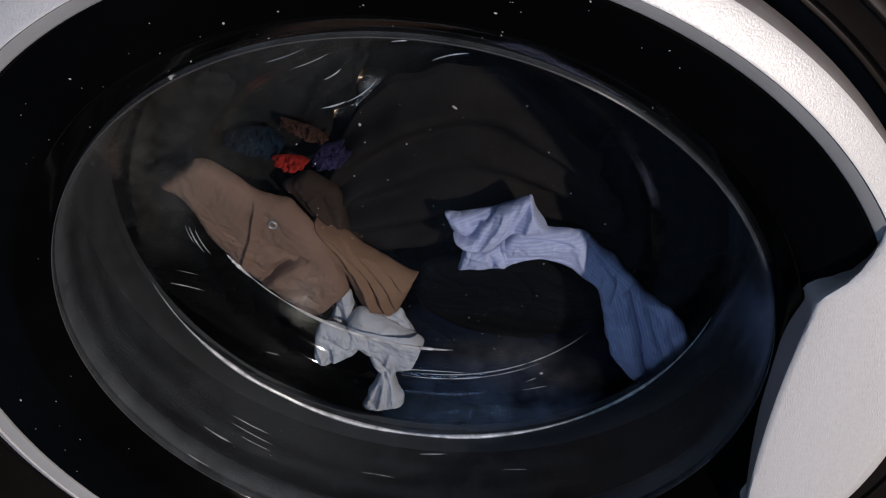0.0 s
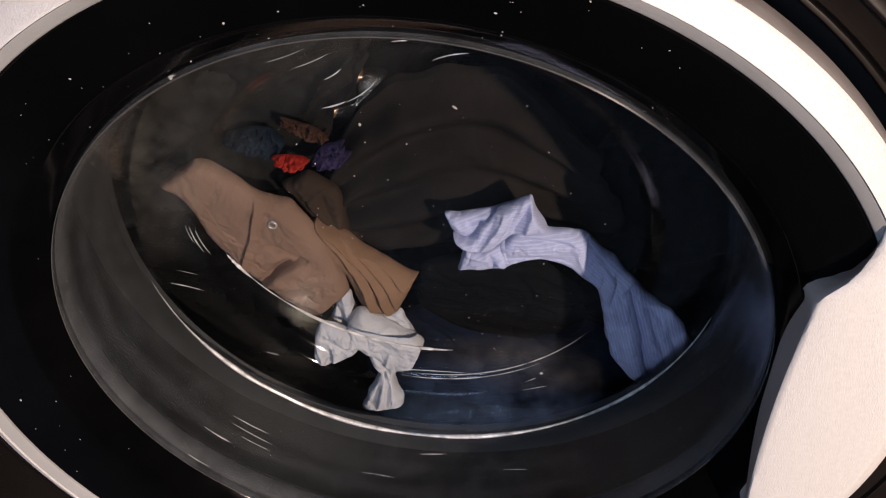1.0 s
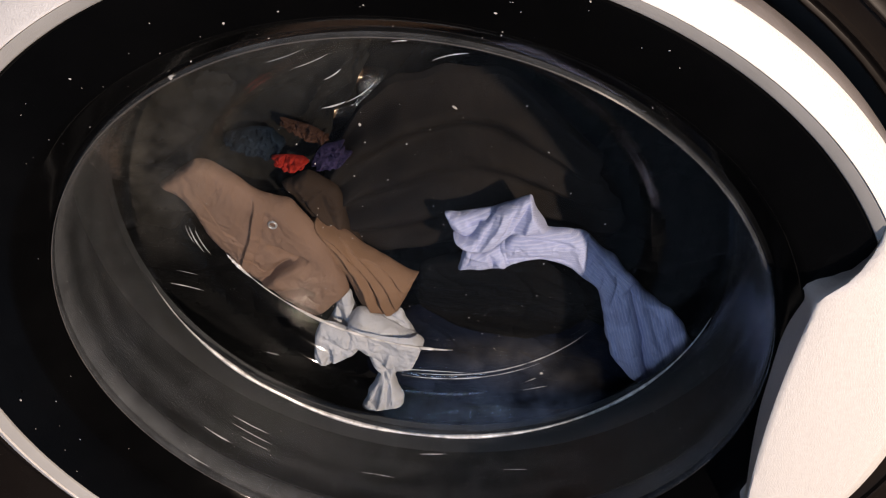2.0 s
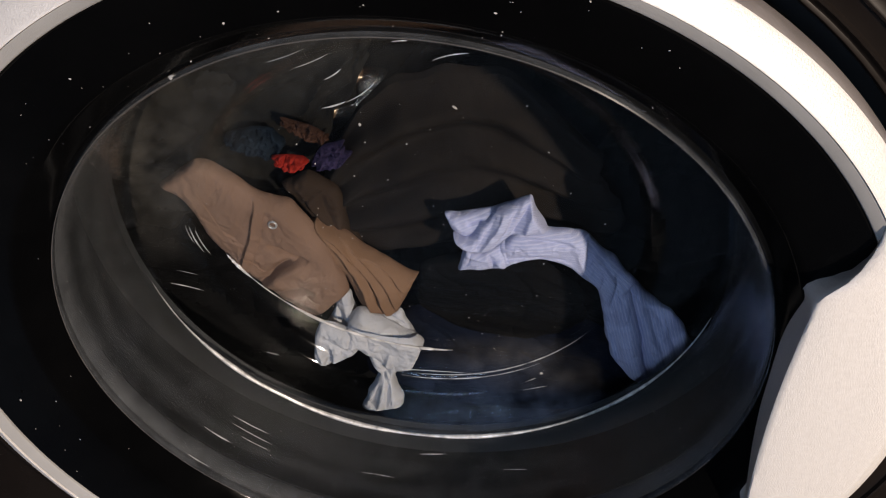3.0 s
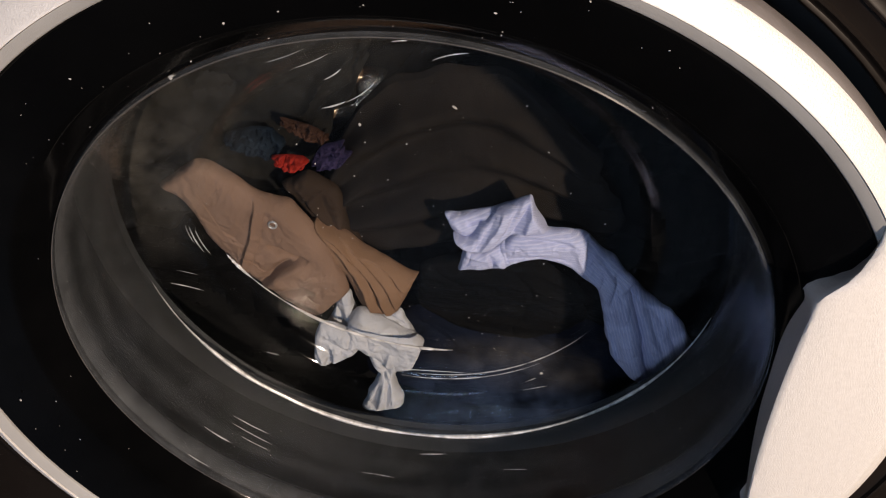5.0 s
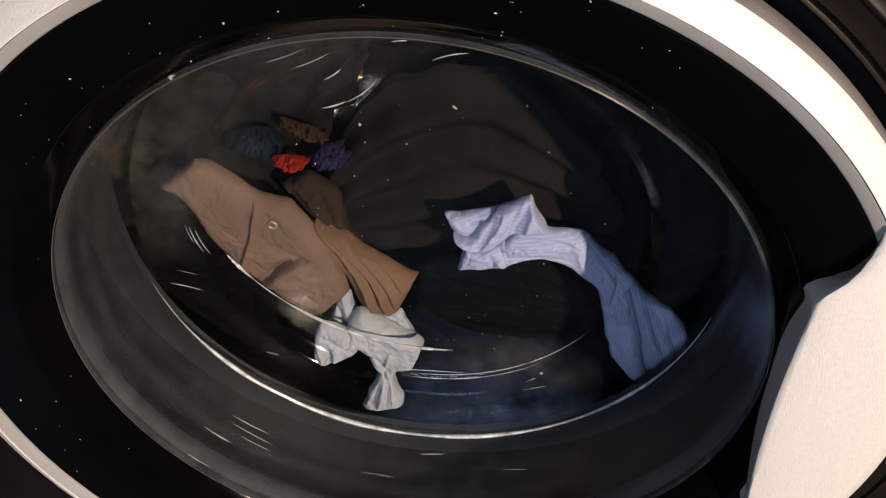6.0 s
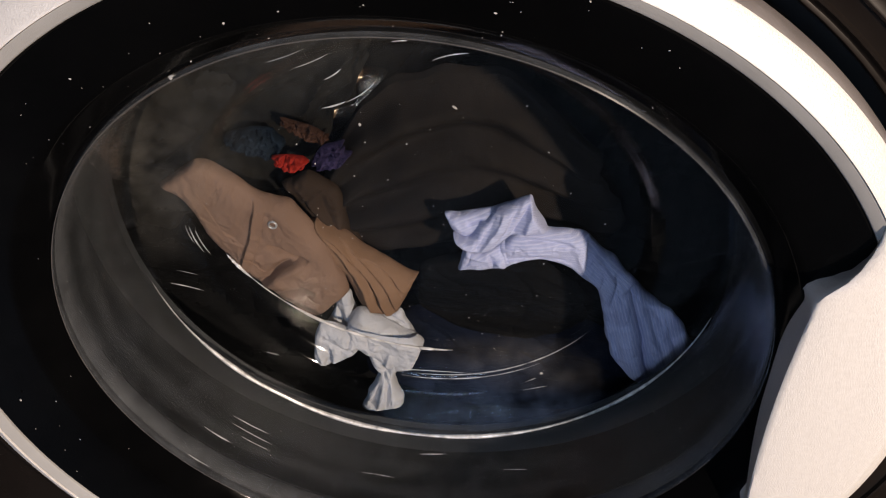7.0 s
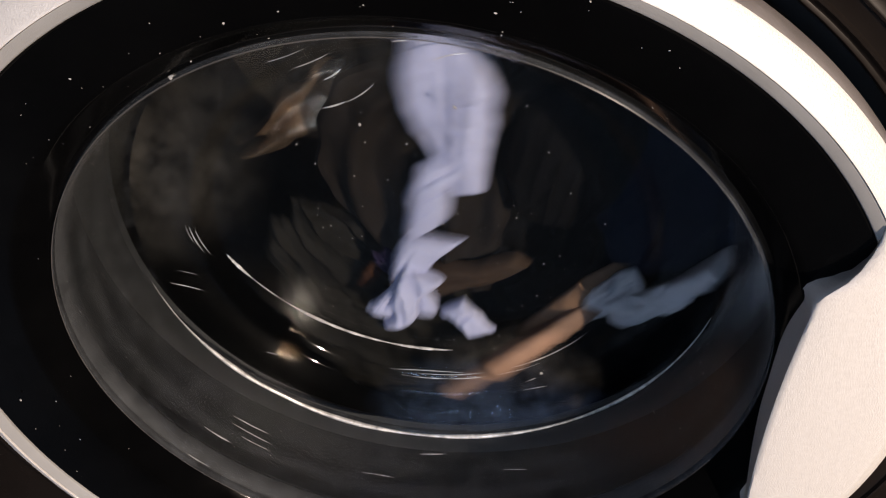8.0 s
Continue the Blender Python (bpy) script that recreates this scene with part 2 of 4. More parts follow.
def front_panel():
    """A sheet with a round well for the door, and the sides of the case."""
    bm = bmesh.new()
    n = 128
    well = [(0.2472, -0.0060), (0.2437, -0.0062), (0.2429, -0.0068), (0.2421, -0.0066), (0.2415, -0.0048), (0.2385, -0.0040), (0.2345, -0.0040), (0.2338, -0.0050), (0.2328, -0.0050), (0.2321, -0.0030), (0.2312, -0.0022), (0.2302, -0.0018), (0.2290, -0.0022), (0.2287, -0.0022), (0.2279, -0.0014), (0.2275, 0.0010), (0.2271, 0.0090)]
    rings = []
    for r, y in well:
        rings.append([bm.verts.new((r * math.cos(2 * math.pi * k / n), y, r * math.sin(2 * math.pi * k / n))) for k in range(n)])
    for a, b in zip(rings, rings[1:]):
        for k in range(n):
            bm.faces.new((a[k], a[(k + 1) % n], b[(k + 1) % n], b[k]))
    shaft = [(0.2270, 0.0095), (0.2265, 0.0120), (0.2265, 0.0300), (0.2060, 0.0305), (0.2060, 0.0340), (0.2315, 0.0340), (0.2315, 0.0095)]
    on_axis(part("door_well", revolve(shaft, 128), DARK, machine, "black recess round the door"))
    w, top, low = 0.335, 0.40, -H + 0.02
    edge = []
    for k in range(n):
        c, s = math.cos(2 * math.pi * k / n), math.sin(2 * math.pi * k / n)
        f = min(w / max(abs(c), 1e-6), (top if s > 0 else -low) / max(abs(s), 1e-6))
        edge.append(bm.verts.new((f * c, -0.006, f * s)))
    for k in range(n):
        bm.faces.new((rings[0][(k + 1) % n], rings[0][k], edge[k], edge[(k + 1) % n]))
    bmesh.ops.recalc_face_normals(bm, faces=bm.faces)
    on_axis(part("front_panel", bm, GRAPHITE, machine, "dark graphite steel front panel"))
    bm = bmesh.new()
    w2, back = 0.335, 0.66
    for lo, hi in (((-w2, -0.0055, low), (-w2 + 0.012, back, top)), ((w2 - 0.012, -0.0055, low), (w2, back, top)),
                   ((-w2, -0.0055, top), (w2, back, top + 0.02)), ((-w2, back, low), (w2, back + 0.01, top)), ((-w2, -0.0055, low - 0.012), (w2, back, low))):
        box(bm, lo, hi)
    on_axis(part("case", bm, GRAPHITE, machine, smooth=False))
    for sx in (-0.28, 0.28):
        for y in (0.06, 0.6):
            bm = bmesh.new()
            bmesh.ops.create_cone(bm, cap_ends=True, segments=16, radius1=0.025, radius2=0.02, depth=0.012)
            part("foot", bm, RUBBER, machine).location = (sx, y, 0.006)


front_panel()

# the black dished ring of the door; trim, handle and glass are its pieces
RING = [(0.1648, 0.0040), (0.1656, 0.0006), (0.1664, -0.0004), (0.1700, -0.0040), (0.1750, -0.0089), (0.1766, -0.0104), (0.1778, -0.0112), (0.1796, -0.0121), (0.1900, -0.0162), (0.2036, -0.0216), (0.2046, -0.0219), (0.2054, -0.0214),
        (0.2062, -0.0100), (0.2180, -0.0050), (0.2190, 0.0120), (0.2100, 0.0200), (0.1800, 0.0180)]
door = on_axis(part("door", revolve(RING, 256), BLACK, machine, "glossy black dished door ring"))
TRIM = [(0.2109, -0.0252), (0.2111, -0.0256), (0.2116, -0.0256), (0.2122, -0.0253), (0.2165, -0.0233), (0.2206, -0.0204), (0.2213, -0.0198), (0.2219, -0.0192),
        (0.2219, -0.0150), (0.2109, -0.0180)]
SIDE = [(0.2220, -0.0190), (0.2226, -0.0180), (0.2231, -0.0120), (0.2229, -0.0066), (0.2222, -0.0060), (0.2150, -0.0060), (0.2150, -0.0140)]
BEVEL = [(0.2056, -0.0160), (0.2056, -0.0218), (0.2058, -0.0223), (0.2063, -0.0227), (0.2102, -0.0247), (0.2107, -0.0249), (0.2107, -0.0180)]
part("trim_ring", revolve(TRIM, 256), SILVER, door, "silver painted rim of the door")
part("side_band", revolve(SIDE, 256), BAND, door, "dull grey-brown outer band of the rim")
part("bevel_ring", revolve(BEVEL, 256), SATIN, door, "satin grey inner bevel of the rim")



def handle():
    """A raised silver grip plate: a slightly bowed chord across the ring, with a scooped shoulder at either end."""
    edge = []                                 # inner edge of the top, from the lower end to the upper one, with the way the wall leans

    def shoulder(s, x0, z0):
        pts = [(x0 + 0.0001, z0 + s * 0.0040, 0.0012, -0.0095), (x0 + 0.0006, z0 + s * 0.0075, -0.0014, -0.0098), (x0 + 0.0022, z0 + s * 0.0110, -0.0034, -0.0100),
               (x0 + 0.0058, z0 + s * 0.0150, -0.0052, -0.0105), (x0 + 0.0094, z0 + s * 0.0190, -0.0036, -0.0120), (x0 + 0.0126, z0 + s * 0.0250, 0.0000, -0.0155),
               (x0 + 0.0150, z0 + s * 0.0325, 0.0028, -0.0178), (x0 + 0.0164, z0 + s * 0.0400, 0.0046, -0.0190), (x0 + 0.0168, z0 + s * 0.0470, 0.0054, -0.0205)]
        return [(x, z, dx, s * dz) for x, z, dx, dz in pts]

    def chord(z):
        return 0.1622 + 0.055 * z + 0.6 * z * z
    lo, hi, n = -0.080, 0.055, 24
    edge += list(reversed(shoulder(-1, chord(lo), lo)))
    edge += [(chord(lo + (hi - lo) * i / n), lo + (hi - lo) * i / n, 0.0036 - 0.0014 * max(0.0, 2 * i / n - 1), -0.009 * max(0.0, 5 * i / n - 4) + 0.009 * max(0.0, 1 - 5 * i / n)) for i in range(n + 1)]
    edge += shoulder(1, chord(hi), hi)
    bm = bmesh.new()
    a0, a1 = math.atan2(edge[0][1], edge[0][0]), math.atan2(edge[-1][1], edge[-1][0])
    rows = []
    for i, (x, z, dx, dz) in enumerate(edge):
        a = math.atan2(z, x)
        ox, oz = 0.2136 * math.cos(a), 0.2136 * math.sin(a)
        row = [(x + dx, -0.0010, z + dz), (x + dx * 0.55, -0.0130, z + dz * 0.55), (x + dx * 0.22, -0.0215, z + dz * 0.22), (x + dx * 0.06, -0.0243, z + dz * 0.06)]
        for f, y in ((0.02, -0.0252), (0.06, -0.0257), (0.25, -0.0264), (0.5, -0.0268), (0.75, -0.0264), (0.94, -0.0260), (1.0, -0.0252)):
            row.append((x + (ox - x) * f, y, z + (oz - z) * f))
        rows.append([bm.verts.new(v) for v in row])
    for p, q in zip(rows, rows[1:]):
        for k in range(len(p) - 1):
            bm.faces.new((p[k], p[k + 1], q[k + 1], q[k]))
    bmesh.ops.recalc_face_normals(bm, faces=bm.faces)
    part("handle", bm, SILVER, door, "silver painted grip plate of the door")


handle()


def bowl():
    """A straight-sided bowl: grooved wall, shelf, a step down to the base."""
    lip = [(0.1647, 0.0010), (0.1645, -0.0008), (0.1639, -0.0012), (0.1634, -0.0004), (0.1632, 0.004)]
    wall = []
    for i in range(1, 45):
        f = i / 44
        groove = 0.00014 * math.sin(f * 19.0) * math.sin(f * 7.3 + 0.6)
        wall.append((0.1632 - 0.0054 * f * f + groove, 0.004 + 0.056 * f))
    inner = lip + wall + [(0.1577, 0.0630)] + arc(0.1533, 0.0655, 0.0042, 0, 80, 8)
    inner += [(0.1500 - 0.0255 * i / 12, 0.0698 + 0.0030 * i / 12) for i in range(13)] + [(0.1232, 0.0731), (0.1222, 0.0738)]
    inner += [(0.1214 - 0.0009 * i, 0.0745 + 0.0084 * math.sin(math.pi / 2 * (i / 10) ** 1.05)) for i in range(0, 11)]
    base = inner[-1]
    inner += [(base[0] * (1 - i / 14), base[1] + 0.0006 * math.sin(i * 0.5) - 0.0025 * (i / 14) ** 2) for i in range(1, 14)] + [(0.0005, base[1] - 0.0026)]
    outer = []
    for k, (r, y) in enumerate(inner):          # the far side, an even thickness away
        p, q = inner[max(k - 2, 0)], inner[min(k + 2, len(inner) - 1)]
        far = math.hypot(q[0] - p[0], q[1] - p[1])
        outer.insert(0, (max(0.0004, r + 0.0024 * (q[1] - p[1]) / far), y - 0.0024 * (q[0] - p[0]) / far))
    outer = [o for o in outer if o[1] > 0.0022]
    ob = part("glass_bowl", revolve(inner + outer, 360), GLASS, door, "smoked glass bowl filmed with lint and haze, bluish reflections painted in")
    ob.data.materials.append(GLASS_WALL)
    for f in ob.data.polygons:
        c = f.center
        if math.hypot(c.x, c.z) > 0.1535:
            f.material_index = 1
    # raised pale strips imitating highlights along the lower half of the bowl and of its base
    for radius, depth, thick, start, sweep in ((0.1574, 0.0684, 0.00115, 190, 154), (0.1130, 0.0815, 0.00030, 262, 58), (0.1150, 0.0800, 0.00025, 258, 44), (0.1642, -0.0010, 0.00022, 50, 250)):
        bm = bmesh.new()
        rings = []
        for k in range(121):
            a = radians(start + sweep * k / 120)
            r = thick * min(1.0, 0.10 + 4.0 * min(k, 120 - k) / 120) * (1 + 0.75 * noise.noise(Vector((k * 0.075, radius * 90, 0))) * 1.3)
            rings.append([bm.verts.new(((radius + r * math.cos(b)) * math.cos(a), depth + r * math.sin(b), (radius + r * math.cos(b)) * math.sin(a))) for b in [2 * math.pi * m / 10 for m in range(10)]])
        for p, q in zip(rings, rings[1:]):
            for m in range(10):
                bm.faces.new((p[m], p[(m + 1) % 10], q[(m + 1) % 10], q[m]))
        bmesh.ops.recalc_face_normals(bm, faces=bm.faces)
        part("edge_glint", bm, BEAD if radius < 0.16 else WALL, door, "pale strip imitating the highlight along the glass edge")


bowl()


def streak(points, thick, name, label, mat):
    """A slender raised strip imitating a glint on the glass, through a run of points, fading out at both ends."""
    bm = bmesh.new()
    rings = []
    n = len(points) - 1
    for k, p in enumerate(points):
        d = (points[min(k + 1, n)] - points[max(k - 1, 0)]).normalized()
        side = d.cross(Vector((0, 1, 0))).normalized()
        up = side.cross(d)
        r = thick * (0.08 + 0.92 * math.sin(math.pi * k / n) ** 0.7) * (1 + 0.5 * noise.noise(Vector((k * 0.21, thick * 9000, points[0].x * 50))))
        rings.append([bm.verts.new(p + r * (math.cos(b) * side + math.sin(b) * up)) for b in [2 * math.pi * m / 8 for m in range(8)]])
    for p, q in zip(rings, rings[1:]):
        for m in range(8):
            bm.faces.new((p[m], p[(m + 1) % 8], q[(m + 1) % 8], q[m]))
    bmesh.ops.recalc_face_normals(bm, faces=bm.faces)
    part(name, bm, mat, door, label)


# start, end, bow and thickness of strips imitating lamp glints on the wall, then on the shelf and base
GLINTS_WALL = ((-0.1255, 0.0732, 0.0107, -0.1218, 0.0736, -0.0082, -0.0020, 0.00032),
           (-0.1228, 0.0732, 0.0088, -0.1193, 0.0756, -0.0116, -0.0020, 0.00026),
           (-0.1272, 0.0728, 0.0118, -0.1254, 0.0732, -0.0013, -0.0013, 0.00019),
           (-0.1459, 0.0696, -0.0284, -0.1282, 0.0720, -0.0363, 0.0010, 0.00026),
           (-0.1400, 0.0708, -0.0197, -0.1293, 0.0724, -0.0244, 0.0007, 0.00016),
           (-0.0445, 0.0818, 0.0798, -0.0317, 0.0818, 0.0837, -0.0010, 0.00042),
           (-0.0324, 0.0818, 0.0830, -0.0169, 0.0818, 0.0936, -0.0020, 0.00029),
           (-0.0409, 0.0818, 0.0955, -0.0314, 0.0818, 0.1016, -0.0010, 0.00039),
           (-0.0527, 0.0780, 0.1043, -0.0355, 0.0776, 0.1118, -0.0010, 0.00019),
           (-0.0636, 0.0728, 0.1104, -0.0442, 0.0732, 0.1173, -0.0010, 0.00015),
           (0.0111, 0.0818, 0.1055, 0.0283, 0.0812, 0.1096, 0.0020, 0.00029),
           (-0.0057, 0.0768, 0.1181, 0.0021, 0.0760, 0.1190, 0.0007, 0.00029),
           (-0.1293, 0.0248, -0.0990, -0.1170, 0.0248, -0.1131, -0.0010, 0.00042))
GLINTS_BASE = ((-0.1190, 0.0408, -0.1084, -0.0999, 0.0412, -0.1262, -0.0013, 0.00026),
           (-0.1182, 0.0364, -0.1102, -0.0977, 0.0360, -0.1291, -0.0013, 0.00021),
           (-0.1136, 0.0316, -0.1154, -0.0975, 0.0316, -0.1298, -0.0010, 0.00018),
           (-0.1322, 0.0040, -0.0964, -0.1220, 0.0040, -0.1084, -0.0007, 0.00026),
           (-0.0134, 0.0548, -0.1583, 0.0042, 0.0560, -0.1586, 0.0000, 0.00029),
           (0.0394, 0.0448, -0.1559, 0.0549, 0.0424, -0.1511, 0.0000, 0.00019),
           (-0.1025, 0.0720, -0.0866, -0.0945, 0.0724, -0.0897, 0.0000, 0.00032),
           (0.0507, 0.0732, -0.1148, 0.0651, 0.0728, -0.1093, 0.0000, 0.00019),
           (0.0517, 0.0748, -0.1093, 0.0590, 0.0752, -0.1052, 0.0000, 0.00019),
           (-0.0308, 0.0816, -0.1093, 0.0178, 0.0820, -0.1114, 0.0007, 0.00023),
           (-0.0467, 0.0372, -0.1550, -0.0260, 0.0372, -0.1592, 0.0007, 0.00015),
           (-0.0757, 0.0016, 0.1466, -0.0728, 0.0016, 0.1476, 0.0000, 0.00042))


def glints():
    for x0, y0, z0, x1, y1, z1, bow, thick in GLINTS_WALL + GLINTS_BASE:
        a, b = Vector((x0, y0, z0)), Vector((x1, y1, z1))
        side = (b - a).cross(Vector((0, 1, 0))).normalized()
        streak([a.lerp(b, k / 16) + side * bow * 2 * k / 16 * (1 - k / 16) for k in range(17)], thick, "glass_glint", "pale strip imitating a lamp glint on the glass", BEAD)
    for start, sweep, thick in ((207, 9, 0.0009), (216, 10, 0.0003), (226, 30, 0.00085), (254, 17, 0.0008)):   # imitated highlight round the base
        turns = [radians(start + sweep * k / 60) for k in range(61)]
        streak([Vector((0.0068 + 0.1351 * math.cos(a), 0.0818, 0.0445 + 0.1351 * math.sin(a))) for a in turns], thick, "glass_glint", "pale strip imitating the highlight round the glass base", BEAD)


glints()
GASKET = [(0.1684, 0.0060), (0.1676, 0.0100), (0.1678, 0.0180), (0.1710, 0.0215), (0.1850, 0.0240), (0.1900, 0.0300), (0.1900, 0.0800), (0.1800, 0.0840), (0.1730, 0.0850), (0.1710, 0.0880), (0.1740, 0.0910), (0.1960, 0.0890), (0.2050, 0.0700), (0.2050, 0.0300), (0.2000, 0.0160), (0.1800, 0.0090)]
on_axis(part("gasket", revolve(GASKET, 160), RUBBER, machine, "grey rubber door gasket"))

DEPTH = 0.42
DRUM = [(0.1900, 0.0980), (0.1930, 0.0940), (0.1980, 0.0935), (0.2250, 0.0950), (0.2380, 0.1020), (0.2420, 0.1150), (0.2420, DEPTH - 0.02), (0.2360, DEPTH - 0.005), (0.2200, DEPTH), (0.0600, DEPTH - 0.015), (0.0010, DEPTH - 0.015),
        (0.0010, DEPTH - 0.012), (0.0600, DEPTH - 0.012), (0.2200, DEPTH + 0.004), (0.2400, DEPTH), (0.2460, DEPTH - 0.02), (0.2460, 0.1150), (0.2410, 0.0960), (0.2260, 0.0905)]
drum = on_axis(part("drum", revolve(DRUM, 160), STEEL, machine, "bright stainless steel drum"))
for k in range(3):
    bm = bmesh.new()
    box(bm, (-0.028, 0.185, -0.242), (0.028, DEPTH - 0.04, -0.200), 0.012)
    for v in bm.verts:
        if v.co.z > -0.215:
            v.co.x *= 0.45
    bmesh.ops.rotate(bm, verts=bm.verts, matrix=Matrix.Rotation(radians(120 * k + 116), 3, "Y"))
    part("lifter", bm, STEEL, drum, "rounded steel lifter")


# ---- laundry ----
def spline(values, f):
    """A smooth curve through evenly spaced values."""
    n = len(values) - 1
    x = min(max(f, 0.0), 1.0) * n
    i = min(int(x), n - 1)
    t = x - i
    p0, p1, p2, p3 = values[max(i - 1, 0)], values[i], values[i + 1], values[min(i + 2, n)]
    return 0.5 * (2 * p1 + (p2 - p0) * t + (2 * p0 - 5 * p1 + 4 * p2 - p3) * t * t + (3 * p1 - p0 - 3 * p2 + p3) * t ** 3)


def swath(length, widths, bow=(0.0, 0.0), puff=0.008, pleats=3.0, fold=0.002, crease=0.002, wrinkle=0.0012, ragged=0.004, seed=1.0, nu=96, nv=56, skew=0.0, stretch=0.45, grain=34.0, lean=0.0, soft=False, wander=0.55):
    """A gathered length of cloth along x, in the xz plane, its face towards -y: soft folds run along it, sharp creases wander, its rims roll under."""
    bm = bmesh.new()

    def point(i, j, side):
        u, v = i / (nu - 1), -1 + 2 * j / (nv - 1)
        w = spline(widths, u)
        px, pz = u * length, v * w
        edge = ragged * noise.noise(Vector((v * 1.6 + seed, seed * 3.1, 0.0 if u < 0.5 else 5.0))) + 0.2 * ragged * noise.noise(Vector((v * 6.0, seed * 1.7, 0.0 if u < 0.5 else 5.0)))
        side_wave = ragged * 0.7 * noise.noise(Vector((u * length * 45, seed * 2.3, 1.0 if v > 0 else 8.0)))
        x = (u - 0.5) * length + edge * (abs(2 * u - 1) ** 3) * 2.0 + skew * v * w
        x -= (1 if u > 0.5 else -1) * abs(2 * u - 1) ** 4 * (0.35 * w) * v ** 4
        z = spline(bow, u) + v * (w + side_wave * abs(v))
        roll = max(0.0, 1 - abs(v) ** 3.6) ** 0.5 * max(0.0, 1 - abs(2 * u - 1) ** 12) ** 0.5
        warp = wander * noise.noise(Vector((px * 18 + seed, pz * 9, seed * 0.7)))
        gain = 0.55 + 0.8 * noise.noise(Vector((px * 26 + seed * 5.0, pz * 40, 2.0)))
        wave = math.sin(pleats * math.pi * (v + warp) + seed + lean * u)
        h = puff * roll + fold * roll * gain * (wave if soft else 1.6 * (1 - abs(wave)) ** 1.4 - 0.6)
        q = Vector((px * grain * stretch + seed * 7.3, pz * grain, seed))
        q += 0.55 * Vector((noise.noise(q * 0.6), noise.noise(q * 0.6 + Vector((4, 0, 0))), 0))
        d = Vector((q.x * 1.3 + q.y, q.y * 0.7 - q.x * 0.6, 9.0))
        n1, n2 = abs(noise.noise(q * 0.9)), abs(noise.noise(d))
        h -= crease * roll * (math.exp(-n1 * 22) + 0.35 * math.exp(-n1 * 6) + 0.7 * math.exp(-n2 * 26))
        h += wrinkle * roll * (1.2 * noise.noise(q * 1.7) - 1.2 * abs(noise.noise(q * 2.9)) - 0.8 * abs(noise.noise(d * 3.1)) + 0.4 * noise.noise(q * 7.0))
        y = -h if side == 0 else 0.35 * puff * roll
        return bm.verts.new((x, y, z))
    front = [[point(i, j, 0) for j in range(nv)] for i in range(nu)]
    rear = [[front[i][j] if i in (0, nu - 1) or j in (0, nv - 1) else point(i, j, 1) for j in range(nv)] for i in range(nu)]
    for i in range(nu - 1):
        for j in range(nv - 1):
            bm.faces.new((front[i][j], front[i + 1][j], front[i + 1][j + 1], front[i][j + 1]))
            vs = (rear[i][j], rear[i][j + 1], rear[i + 1][j + 1], rear[i + 1][j])
            if bm.faces.get(vs) is None:
                bm.faces.new(vs)
    bmesh.ops.recalc_face_normals(bm, faces=bm.faces)
    return bm


